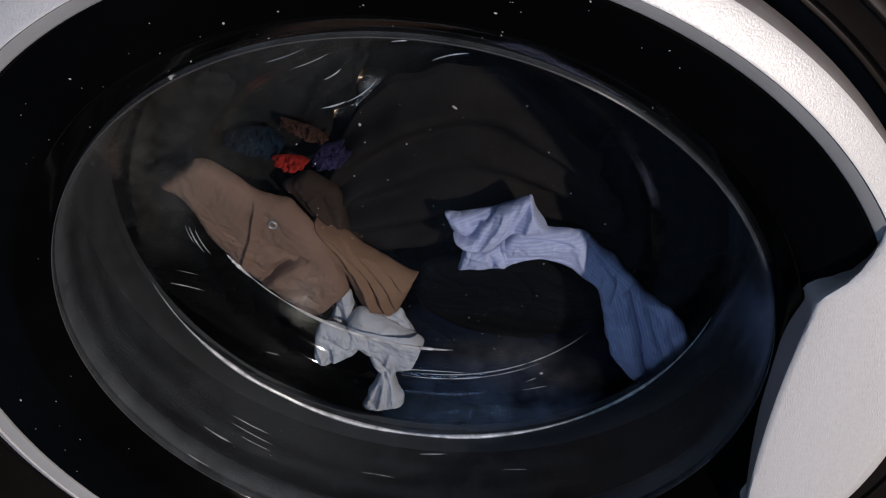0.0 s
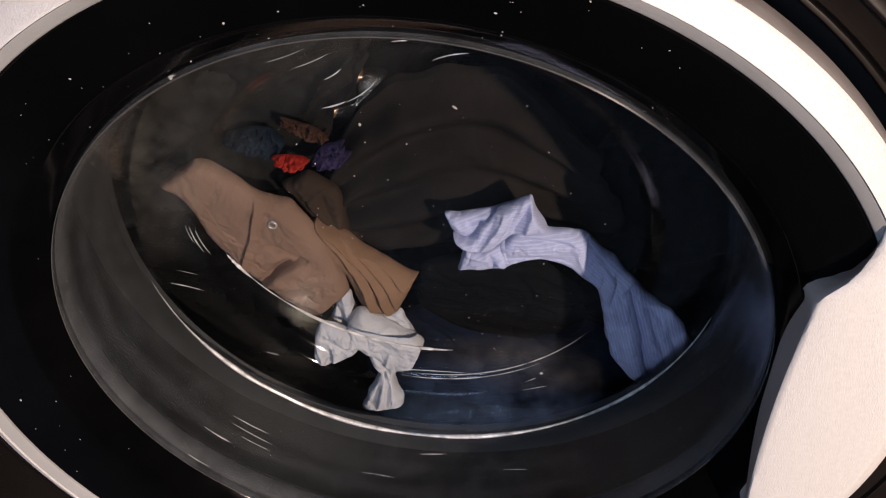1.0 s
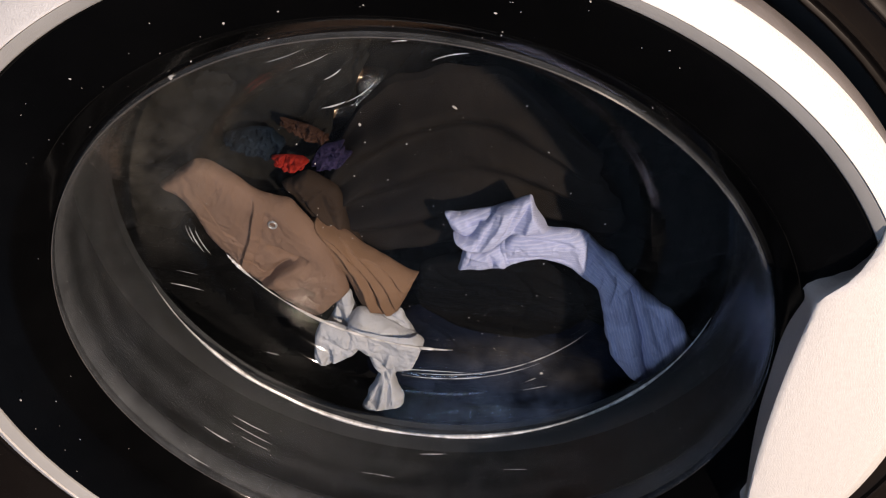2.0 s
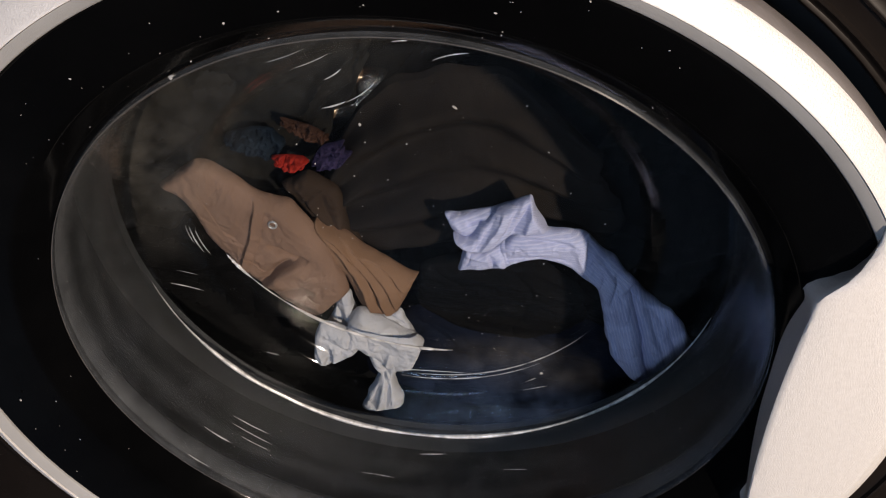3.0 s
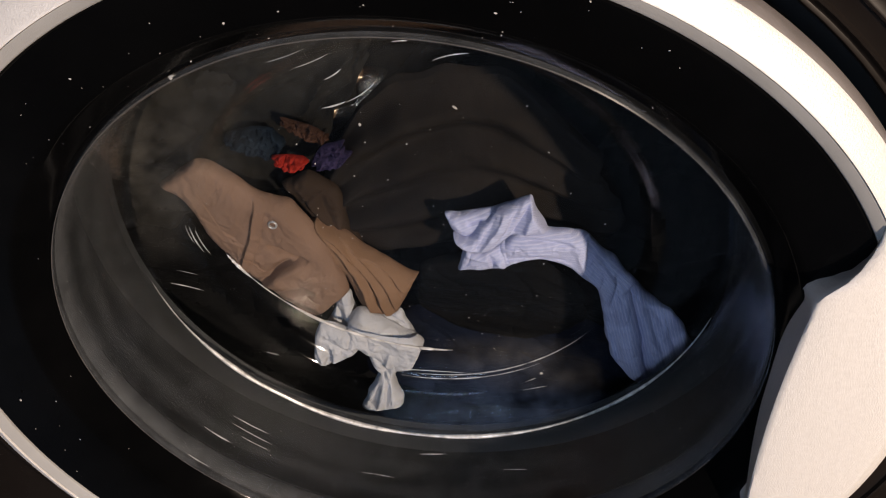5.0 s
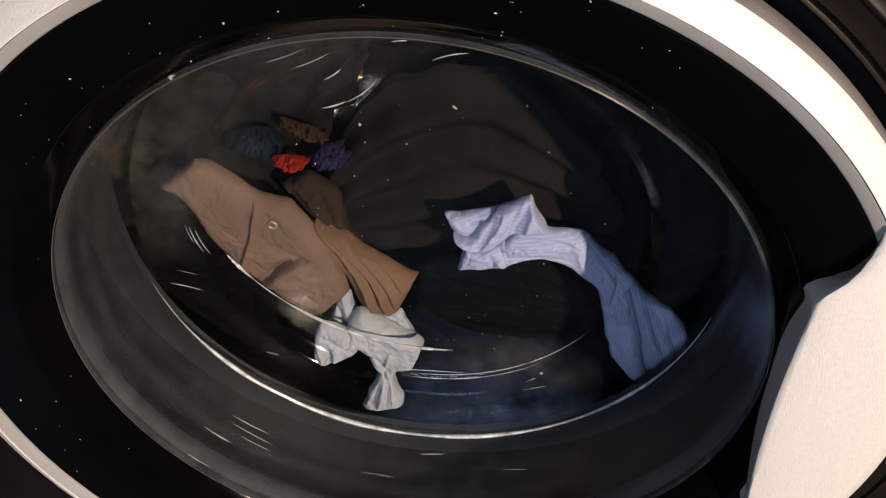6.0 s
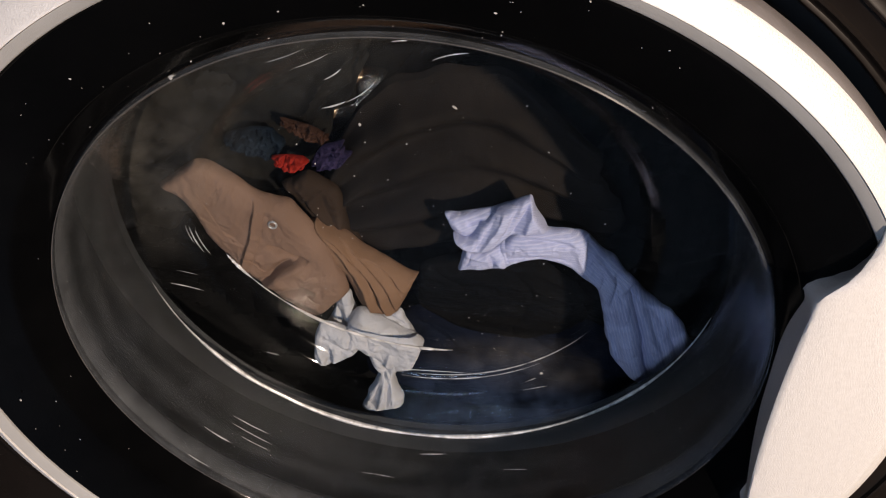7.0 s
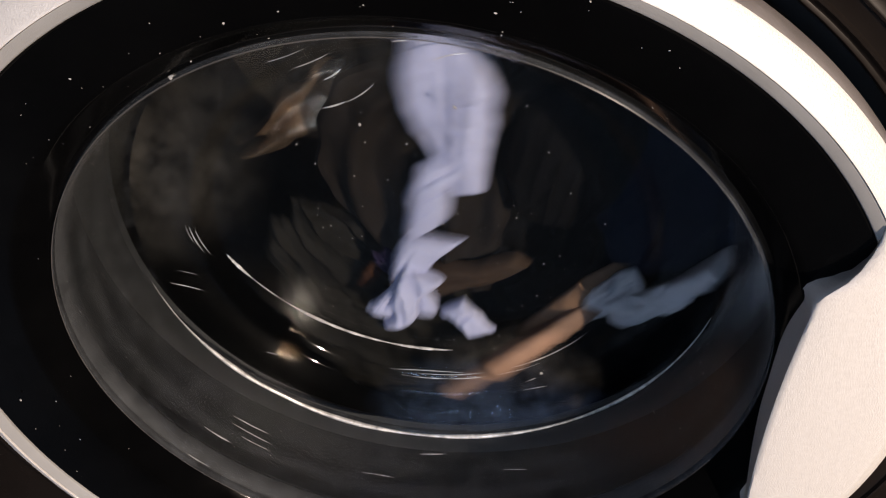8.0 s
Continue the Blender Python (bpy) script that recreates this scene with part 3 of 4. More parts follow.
def panel(rest, edge_a, edge_b, puff=0.007, folds=(), wrinkle=0.0010, crease=0.001, ragged=0.0015, seed=1.0, nu=110, nv=64, grain=45.0, tip=10):
    """A length of cloth between two edge curves of the drum's cross-section, in the space of the pose rest: its rims roll under,
    folds are (both ends, bow, width, height) ridges or, where the height is negative, creases."""
    bm = bmesh.new()
    back = rest.inverted()
    ax, az, bx, bz = [[p[k] for p in e] for e in (edge_a, edge_b) for k in (0, 1)]
    depth = rest.translation.y

    def point(i, j, side):
        u, v = i / (nu - 1), j / (nv - 1)
        x = spline(ax, u) * (1 - v) + spline(bx, u) * v
        z = spline(az, u) * (1 - v) + spline(bz, u) * v
        rim = max(abs(2 * v - 1) ** 4, abs(2 * u - 1) ** 8)
        x += ragged * rim * noise.noise(Vector((x * 110, z * 110, seed)))
        z += ragged * rim * noise.noise(Vector((x * 110, z * 110, seed + 7.0)))
        roll = max(0.0, 1 - abs(2 * v - 1) ** 4.5) ** 0.5 * max(0.0, 1 - abs(2 * u - 1) ** tip) ** 0.5
        h = puff * roll
        q = Vector((x * grain + seed * 7.3, z * grain, seed))
        q += 0.5 * Vector((noise.noise(q * 0.6), noise.noise(q * 0.6 + Vector((4, 0, 0))), 0))
        n1 = abs(noise.noise(q * 0.9))
        h -= crease * roll * (math.exp(-n1 * 20) + 0.4 * math.exp(-n1 * 6))
        h += wrinkle * roll * (1.3 * noise.noise(q * 1.7) - 1.1 * abs(noise.noise(q * 3.3)) + 0.35 * noise.noise(q * 8.0))
        for x0, z0, x1, z1, bow, wide, high in folds:
            dx, dz = x1 - x0, z1 - z0
            far = math.hypot(dx, dz)
            t = ((x - x0) * dx + (z - z0) * dz) / far ** 2
            d = ((z - z0) * dx - (x - x0) * dz) / far - bow * 4 * t * (1 - t) + 0.0012 * noise.noise(Vector((x * 90, z * 90, seed + 3)))
            if -0.3 < t < 1.3 and abs(d) < wide * 6:
                ends = min(1.0, max(0.0, 3.5 * (t + 0.12))) * min(1.0, max(0.0, 3.5 * (1.12 - t)))
                f = -d / wide if d < 0 else d / (wide * (5.0 if high > 0 else 2.2))
                h += high * ends * roll * math.exp(-f ** 1.5)
        return bm.verts.new(back @ Vector((x, depth - h if side == 0 else depth + 0.35 * puff * roll, H + z)))
    front = [[point(i, j, 0) for j in range(nv)] for i in range(nu)]
    rear = [[front[i][j] if i in (0, nu - 1) or j in (0, nv - 1) else point(i, j, 1) for j in range(nv)] for i in range(nu)]
    for i in range(nu - 1):
        for j in range(nv - 1):
            bm.faces.new((front[i][j], front[i + 1][j], front[i + 1][j + 1], front[i][j + 1]))
            if 0 < i < nu - 2 or 0 < j < nv - 2:
                vs = (rear[i][j], rear[i][j + 1], rear[i + 1][j + 1], rear[i + 1][j])
                if len(set(vs)) == 4 and bm.faces.get(vs) is None:
                    bm.faces.new(vs)
    bmesh.ops.recalc_face_normals(bm, faces=bm.faces)
    return bm


def lay(depth, ax, az, bx, bz, roll=0.0):
    """The pose of a swath whose ends lie at two places of the drum's cross-section, rolled about its length."""
    return pose((ax + bx) / 2, depth, H + (az + bz) / 2, 0, -math.degrees(math.atan2(bz - az, bx - ax)), 0) @ Matrix.Rotation(radians(roll), 4, "X")


MOVES = []


def ride(ob, depth, rows, parent_rows=None):
    """Remember a path: rows of seconds and both ends; it lies still before the first row."""
    MOVES.append((ob, depth, rows, parent_rows))
    ob.matrix_basis = lay(depth, *rows[0][1:])


TURN = [(6.9, 0), (7.0, 0), (7.1, 0.5), (7.2, 3), (7.3, 14), (7.4, 27), (7.5, 39), (7.6, 50), (7.7, 59), (7.8, 68), (7.9, 77), (8.0, 87)]


def carried(ax, az, bx, bz, share=1.0):
    """Rows for what simply goes round with the drum."""
    rows = []
    for t, a in TURN:
        c, s = math.cos(radians(a * share)), math.sin(radians(a * share))
        rows.append((t, ax * c - az * s, ax * s + az * c, bx * c - bz * s, bx * s + bz * c))
    return rows


def garment(name, mat, depth, rows, label, category, **shape):
    ob = tagged(part(name, swath(**shape), mat), label, category)
    ride(ob, depth, rows)
    return ob


def piece(name, mat, depth, rows, edges, parent=None, host=None, label="", category="", **shape):
    """One length of a garment: its pose at rest is the first of its rows."""
    bm = panel(lay(depth, *rows[0][1:]), *edges, **shape)
    ob = part(name, bm, mat, parent, label)
    if category:
        tagged(ob, label, category)
    ride(ob, depth, rows, host)
    return ob


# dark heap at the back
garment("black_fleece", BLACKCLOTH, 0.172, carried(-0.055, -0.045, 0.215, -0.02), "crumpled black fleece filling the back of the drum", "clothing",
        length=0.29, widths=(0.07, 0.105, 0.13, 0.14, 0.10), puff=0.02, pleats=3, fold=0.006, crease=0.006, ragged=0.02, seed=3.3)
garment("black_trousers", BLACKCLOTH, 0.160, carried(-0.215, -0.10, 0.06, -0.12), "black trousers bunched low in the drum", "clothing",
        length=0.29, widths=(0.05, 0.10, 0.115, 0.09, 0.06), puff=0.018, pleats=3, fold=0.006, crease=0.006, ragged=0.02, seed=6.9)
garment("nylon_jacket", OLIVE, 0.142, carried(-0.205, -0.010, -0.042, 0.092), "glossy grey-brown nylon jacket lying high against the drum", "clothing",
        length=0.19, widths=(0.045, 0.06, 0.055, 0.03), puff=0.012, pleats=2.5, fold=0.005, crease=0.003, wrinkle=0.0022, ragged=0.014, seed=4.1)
# added shiny swath, stands in for the steel drum's golden reflection
garment("drum_glint", GLINT_CLOTH, 0.158, carried(-0.1079, 0.0201, -0.0377, 0.0526, 0.05), "shiny golden cloth added in place of the lamp's glint on the drum steel", "clothing",
        length=0.088, widths=(0.008, 0.016, 0.024, 0.013), puff=0.012, pleats=1.6, fold=0.006, crease=0.002, wrinkle=0.003, ragged=0.014, seed=9.7, grain=14.0, soft=True)
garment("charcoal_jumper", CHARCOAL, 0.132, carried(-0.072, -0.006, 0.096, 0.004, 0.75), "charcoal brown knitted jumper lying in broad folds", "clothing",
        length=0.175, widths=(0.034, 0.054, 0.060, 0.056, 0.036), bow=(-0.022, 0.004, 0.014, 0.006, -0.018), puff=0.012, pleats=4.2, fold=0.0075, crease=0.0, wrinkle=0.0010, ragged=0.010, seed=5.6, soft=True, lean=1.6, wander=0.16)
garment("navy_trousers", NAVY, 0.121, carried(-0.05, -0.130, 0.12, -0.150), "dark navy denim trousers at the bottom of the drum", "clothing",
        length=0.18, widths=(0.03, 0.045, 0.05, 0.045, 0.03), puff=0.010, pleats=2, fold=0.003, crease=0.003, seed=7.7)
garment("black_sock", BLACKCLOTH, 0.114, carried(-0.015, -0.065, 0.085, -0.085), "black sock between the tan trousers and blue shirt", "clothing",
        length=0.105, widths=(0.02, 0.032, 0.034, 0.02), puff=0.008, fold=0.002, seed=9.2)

# tan trousers: leg and gathered waistband
TAN_A = [(6.9, -0.1420, 0.0224, -0.0612, -0.0688, 0), (7.0, -0.1420, 0.0224, -0.0612, -0.0688, 0),
    (7.2, -0.1399, 0.0146, -0.0580, -0.0760, 0), (7.4, -0.1245, -0.0382, -0.0195, -0.0868, 0),
    (7.6, -0.1074, -0.0982, 0.0217, -0.1002, 5), (7.8, -0.0486, -0.1237, 0.0530, -0.0999, 22),
    (8.0, 0.0089, -0.1428, 0.0864, -0.0729, 58)]
TAN_B = [(6.9, -0.0838, 0.0055, -0.0258, -0.0725, 0), (7.0, -0.0838, 0.0055, -0.0258, -0.0725, 0),
    (7.2, -0.0806, 0.0015, -0.0216, -0.0762, 0), (7.4, -0.0616, -0.0410, 0.0225, -0.0708, 0),
    (7.6, -0.0288, -0.0849, 0.0513, -0.0697, 5), (7.8, 0.0163, -0.0916, 0.0780, -0.0698, 25),
    (8.0, 0.0385, -0.1154, 0.0893, -0.0601, 48)]
trousers = piece("tan_trousers", TAN, 0.105, TAN_A, (((-0.1515, 0.0156), (-0.1384, 0.0053), (-0.1297, -0.0206), (-0.1168, -0.0471), (-0.1029, -0.0617), (-0.0859, -0.0796), (-0.0756, -0.0847)),
                 ((-0.1266, 0.0323), (-0.1107, 0.0256), (-0.0963, 0.0101), (-0.0789, 0.0047), (-0.0668, -0.0161), (-0.0573, -0.0417), (-0.0551, -0.0648))), label="tan twill trousers with a snap button, crumpled", category="clothing",
                 puff=0.010, wrinkle=0.0009, crease=0.0004, ragged=0.002, seed=2.4, nu=220, nv=140, tip=14,
                 folds=((-0.0959, 0.0109, -0.1187, -0.0463, 0.0031, 0.0009, 0.0030), (-0.0748, -0.0341, -0.0935, -0.0241, 0.0009, 0.0013, -0.0085), (-0.1074, -0.0562, -0.0800, -0.0352, 0.0009, 0.0016, -0.0090), (-0.0994, -0.0621, -0.0753, -0.0603, 0.0000, 0.0011, -0.0055), (-0.0787, -0.0351, -0.1107, -0.0582, -0.0009, 0.0022, 0.0040), (-0.0666, -0.0149, -0.0563, -0.0490, 0.0013, 0.0016, 0.0022), (-0.1365, 0.0126, -0.1239, -0.0248, 0.0000, 0.0016, 0.0016), (-0.0941, 0.0053, -0.0723, -0.0192, 0.0019, 0.0028, 0.0018), (-0.1173, -0.0335, -0.1035, -0.0504, 0.0000, 0.0013, 0.0030)))
waist = piece("waistband", TAN_DARK, 0.111, TAN_B, (((-0.0748, -0.0168), (-0.0668, -0.0340), (-0.0598, -0.0510), (-0.0535, -0.0687), (-0.0484, -0.0842), (-0.0294, -0.0895)),
              ((-0.0673, -0.0115), (-0.0554, -0.0206), (-0.0436, -0.0316), (-0.0281, -0.0432), (-0.0182, -0.0525), (-0.0115, -0.0532))), trousers, (0.105, TAN_A), "gathered darker waistband", puff=0.009, wrinkle=0.0006, crease=0.0003, ragged=0.002, seed=4.6, nu=150, nv=90, tip=14,
              folds=((-0.0677, -0.0136, -0.0421, -0.0880, 0.0069, 0.0009, 0.0044), (-0.0603, -0.0199, -0.0329, -0.0886, 0.0069, 0.0009, 0.0044), (-0.0540, -0.0219, -0.0264, -0.0809, 0.0056, 0.0009, 0.0036), (-0.0438, -0.0334, -0.0194, -0.0661, 0.0031, 0.0009, 0.0028), (-0.0598, -0.0510, -0.0496, -0.0793, 0.0013, 0.0016, -0.0050)))


def snap_button():
    m = trousers.matrix_basis.inverted() @ Vector((-0.0884, 0.095, H - 0.0064))
    near = min((v.co for v in trousers.data.vertices if math.hypot(v.co.x - m.x, v.co.z - m.z) < 0.0022), key=lambda c: c.y)
    bm = revolve([(0.0017, 0.0004), (0.0019, -0.0005), (0.0023, -0.0008), (0.0027, -0.0005), (0.0028, 0.0006), (0.0017, 0.0006)], 24, True, (m.x, near.y, m.z))
    part("snap_button", bm, BEAD, trousers, "small steel snap ring")


snap_button()

# the trousers continue here in shadow, drawn as a separate darker length
SHADED_LEG = carried(-0.0759, 0.0066, -0.0460, -0.0397)
piece("shaded_rear_leg", TAN_SHADED, 0.119, SHADED_LEG, (((-0.0860, 0.0056), (-0.0741, -0.0120), (-0.0629, -0.0379), (-0.0483, -0.0581)),
      ((-0.0697, 0.0147), (-0.0537, 0.0021), (-0.0518, -0.0200), (-0.0418, -0.0477))), label="rear of the tan trousers, its shade put into a dark brown colour", category="clothing", puff=0.009, wrinkle=0.0012, crease=0.001, seed=3.6,
      folds=((-0.0733, 0.0026, -0.0557, -0.0354, 0.0019, 0.0019, 0.0030), (-0.0634, 0.0027, -0.0572, -0.0223, 0.0000, 0.0016, -0.0030)))

# white cotton cloth, knotted
WHITE_A = [(6.9, -0.0619, -0.0780, -0.0173, -0.1065), (7.0, -0.0619, -0.0780, -0.0173, -0.1065),
    (7.2, -0.0593, -0.0794, -0.0147, -0.1048), (7.4, -0.0169, -0.1013, 0.0340, -0.1041),
    (7.6, 0.0297, -0.1069, 0.0718, -0.0897), (7.8, 0.0719, -0.0997, 0.0996, -0.0764),
    (8.0, 0.1057, -0.0720, 0.1259, -0.0620, 58)]
WHITE_B = [(6.9, -0.0333, -0.1077, -0.0426, -0.1670), (7.0, -0.0333, -0.1077, -0.0426, -0.1670),
    (7.2, -0.0304, -0.1075, -0.0390, -0.1698), (7.4, 0.0158, -0.1211, 0.0314, -0.1742),
    (7.6, 0.0583, -0.1110, 0.0889, -0.1473), (7.8, 0.0953, -0.0915, 0.1329, -0.1048),
    (8.0, 0.1176, -0.0668, 0.1550, -0.0335, 66)]
WHITE_C = [(6.9, -0.0498, -0.0985, -0.0805, -0.1157), (7.0, -0.0498, -0.0985, -0.0805, -0.1157),
    (7.2, -0.0472, -0.1009, -0.0780, -0.1183), (7.4, 0.0018, -0.1196, -0.0232, -0.1374),
    (7.6, 0.0497, -0.1171, 0.0280, -0.1345), (7.8, 0.0904, -0.0945, 0.0756, -0.1079),
    (8.0, 0.1097, -0.0640, 0.1014, -0.0600, 60)]
white = piece("white_cloth", PALE, 0.102, WHITE_A, (((-0.0563, -0.0833), (-0.0484, -0.0766), (-0.0372, -0.0825), (-0.0265, -0.0911), (-0.0156, -0.0987), (-0.0118, -0.1047)),
              ((-0.0596, -0.1017), (-0.0518, -0.1087), (-0.0437, -0.1168), (-0.0322, -0.1293), (-0.0216, -0.1265), (-0.0146, -0.1122))), label="crumpled white cotton cloth gathered in a knot", category="clothing", puff=0.010, wrinkle=0.0012, crease=0.0012, seed=6.2, grain=70.0,
              folds=((-0.0516, -0.0851, -0.0323, -0.0954, -0.0013, 0.0016, 0.0028), (-0.0507, -0.1003, -0.0333, -0.1047, 0.0000, 0.0013, -0.0020), (-0.0583, -0.0981, -0.0449, -0.1115, 0.0000, 0.0019, 0.0022), (-0.0324, -0.0969, -0.0171, -0.1039, 0.0000, 0.0016, 0.0022), (-0.0396, -0.0906, -0.0170, -0.1029, 0.0000, 0.0009, -0.0012)))
tail = piece("tail", PALE, 0.100, WHITE_B, (((-0.0475, -0.1063), (-0.0459, -0.1233), (-0.0416, -0.1308), (-0.0504, -0.1482), (-0.0549, -0.1601), (-0.0586, -0.1687)),
             ((-0.0159, -0.1048), (-0.0245, -0.1211), (-0.0322, -0.1325), (-0.0313, -0.1459), (-0.0287, -0.1573), (-0.0293, -0.1645))), white, (0.102, WHITE_A), puff=0.008, wrinkle=0.0010, crease=0.0012, seed=8.4, grain=70.0,
             folds=((-0.0437, -0.1109, -0.0335, -0.1303, 0.0000, 0.0013, -0.0030), (-0.0334, -0.1088, -0.0351, -0.1321, -0.0013, 0.0013, 0.0030), (-0.0245, -0.1099, -0.0320, -0.1303, 0.0000, 0.0013, -0.0024), (-0.0384, -0.1350, -0.0478, -0.1656, 0.0000, 0.0013, 0.0028), (-0.0340, -0.1359, -0.0348, -0.1577, 0.0000, 0.0013, 0.0026), (-0.0364, -0.1377, -0.0408, -0.1610, 0.0000, 0.0009, -0.0030), (-0.0434, -0.1398, -0.0521, -0.1623, 0.0000, 0.0009, -0.0022)))
corner = piece("corner", PALE, 0.098, WHITE_C, (((-0.0486, -0.0949), (-0.0578, -0.0912), (-0.0660, -0.0865), (-0.0737, -0.0858), (-0.0782, -0.0962)),
               ((-0.0534, -0.1096), (-0.0623, -0.1165), (-0.0703, -0.1212), (-0.0768, -0.1248), (-0.0827, -0.1175))), white, (0.102, WHITE_A), puff=0.008, wrinkle=0.0009, crease=0.0010, seed=1.9, grain=60.0,
               folds=((-0.0741, -0.1022, -0.0739, -0.1203, 0.0016, 0.0016, -0.0045), (-0.0691, -0.1030, -0.0699, -0.1179, 0.0019, 0.0009, 0.0028), (-0.0779, -0.1034, -0.0774, -0.1194, 0.0013, 0.0009, 0.0028), (-0.0639, -0.0966, -0.0512, -0.1038, 0.0000, 0.0016, 0.0022), (-0.0727, -0.0960, -0.0564, -0.1077, 0.0000, 0.0009, -0.0018)))
flap = part("flap", panel(lay(0.108, *WHITE_A[0][1:]), ((-0.0593, -0.0660), (-0.0638, -0.0778), (-0.0693, -0.0910), (-0.0776, -0.1027)),
                          ((-0.0552, -0.0668), (-0.0528, -0.0804), (-0.0557, -0.0915), (-0.0601, -0.1082)), puff=0.006, wrinkle=0.0009, seed=7.9, nu=60, nv=40, grain=60.0,
                          folds=((-0.0633, -0.0793, -0.0611, -0.0948, 0.0000, 0.0009, -0.0032), (-0.0580, -0.0717, -0.0571, -0.0915, 0.0000, 0.0016, 0.0022))), PALE, white)
flap.matrix_basis = white.matrix_basis.inverted() @ lay(0.108, *WHITE_A[0][1:])
strap = part("strap", panel(lay(0.107, *WHITE_A[0][1:]), ((-0.0444, -0.0860), (-0.0348, -0.0957), (-0.0248, -0.1024), (-0.0170, -0.1083)),
                            ((-0.0318, -0.0835), (-0.0246, -0.0822), (-0.0218, -0.0901), (-0.0176, -0.1021)), puff=0.005, wrinkle=0.0006, seed=3.1, nu=60, nv=40, grain=60.0,
                            folds=((-0.0391, -0.0858, -0.0193, -0.1017, -0.0009, 0.0008, -0.0030), (-0.0319, -0.0845, -0.0194, -0.0950, -0.0009, 0.0008, -0.0022))), PALE, white)
strap.matrix_basis = white.matrix_basis.inverted() @ lay(0.107, *WHITE_A[0][1:])

# blue shirt sleeve in rigid lengths
BLUE_A = [(6.9, 0.0288, -0.0330, 0.0864, -0.0296), (7.1, 0.0288, -0.0330, 0.0864, -0.0296),
    (7.2, 0.0288, -0.0321, 0.0863, -0.0279), (7.3, 0.0335, -0.0260, 0.0889, -0.0145),
    (7.4, 0.0394, -0.0199, 0.0919, 0.0004), (7.6, 0.0367, -0.0027, 0.0904, 0.0195),
    (7.8, 0.0204, -0.0063, 0.0682, 0.0339), (7.9, 0.0007, -0.0507, 0.0343, 0.0187),
    (8, -0.0100, -0.0894, -0.0005, -0.0096)]
BLUE_B = [(6.9, 0.0149, -0.0132, 0.0598, 0.0019), (7.1, 0.0149, -0.0132, 0.0598, 0.0019),
    (7.2, 0.0149, -0.0124, 0.0592, 0.0027), (7.3, 0.0170, -0.0078, 0.0598, 0.0097),
    (7.4, 0.0191, -0.0045, 0.0606, 0.0174), (7.6, 0.0067, -0.0048, 0.0459, 0.0179),
    (7.8, -0.0124, -0.0296, 0.0223, -0.0008), (7.9, -0.0242, -0.0559, 0.0063, -0.0239),
    (8, -0.0301, -0.0800, -0.0048, -0.0439)]
BLUE_C = [(6.9, 0.0246, -0.0357, 0.0392, -0.0288), (7.1, 0.0246, -0.0357, 0.0392, -0.0288),
    (7.2, 0.0253, -0.0348, 0.0399, -0.0279), (7.3, 0.0289, -0.0334, 0.0441, -0.0223),
    (7.4, 0.0334, -0.0332, 0.0489, -0.0171), (7.6, 0.0372, -0.0331, 0.0384, -0.0120),
    (7.8, 0.0349, -0.0451, 0.0268, -0.0206), (7.9, 0.0303, -0.0664, 0.0154, -0.0439),
    (8, 0.0283, -0.0877, 0.0062, -0.0706)]
BLUE_D = [(6.9, 0.0769, -0.0257, 0.1073, -0.0664), (7.1, 0.0769, -0.0257, 0.1073, -0.0664),
    (7.2, 0.0775, -0.0240, 0.1086, -0.0618), (7.3, 0.0821, -0.0115, 0.1161, -0.0327),
    (7.4, 0.0854, -0.0018, 0.1223, -0.0146), (7.6, 0.0862, 0.0168, 0.1211, 0.0166),
    (7.8, 0.0682, 0.0332, 0.0974, 0.0520), (7.9, 0.0335, 0.0141, 0.0567, 0.0559),
    (8, -0.0008, -0.0125, 0.0142, 0.0381)]
BLUE_E = [(6.9, 0.1016, -0.0503, 0.1221, -0.1360), (7.1, 0.1016, -0.0503, 0.1221, -0.1360),
    (7.2, 0.1030, -0.0458, 0.1243, -0.1278), (7.3, 0.1084, -0.0221, 0.1355, -0.0913),
    (7.4, 0.1130, -0.0097, 0.1438, -0.0694), (7.6, 0.1112, 0.0156, 0.1425, -0.0192),
    (7.8, 0.0921, 0.0461, 0.1178, 0.0404), (7.9, 0.0551, 0.0459, 0.0716, 0.0777),
    (8, 0.0217, 0.0256, 0.0266, 0.0873)]
sleeve = piece("blue_shirt", BLUE, 0.103, BLUE_A, (((0.0271, -0.0261), (0.0378, -0.0208), (0.0473, -0.0131), (0.0612, -0.0107), (0.0766, -0.0124), (0.0874, -0.0146)),
               ((0.0285, -0.0409), (0.0406, -0.0379), (0.0518, -0.0328), (0.0629, -0.0320), (0.0756, -0.0368), (0.0887, -0.0479))), label="pale blue pinstriped shirt, its sleeve twisted", category="clothing", puff=0.008, wrinkle=0.0009, crease=0.0008, seed=1.4, nu=130, nv=60,
               folds=((0.0361, -0.0242, 0.0737, -0.0215, 0.0019, 0.0013, 0.0016), (0.0423, -0.0296, 0.0771, -0.0308, 0.0019, 0.0009, -0.0016), (0.0520, -0.0146, 0.0799, -0.0201, 0.0013, 0.0009, -0.0014), (0.0315, -0.0277, 0.0331, -0.0390, 0.0000, 0.0009, -0.0026), (0.0352, -0.0328, 0.0409, -0.0370, 0.0000, 0.0009, 0.0020), (0.0766, -0.0140, 0.0868, -0.0391, 0.0000, 0.0019, 0.0015)))
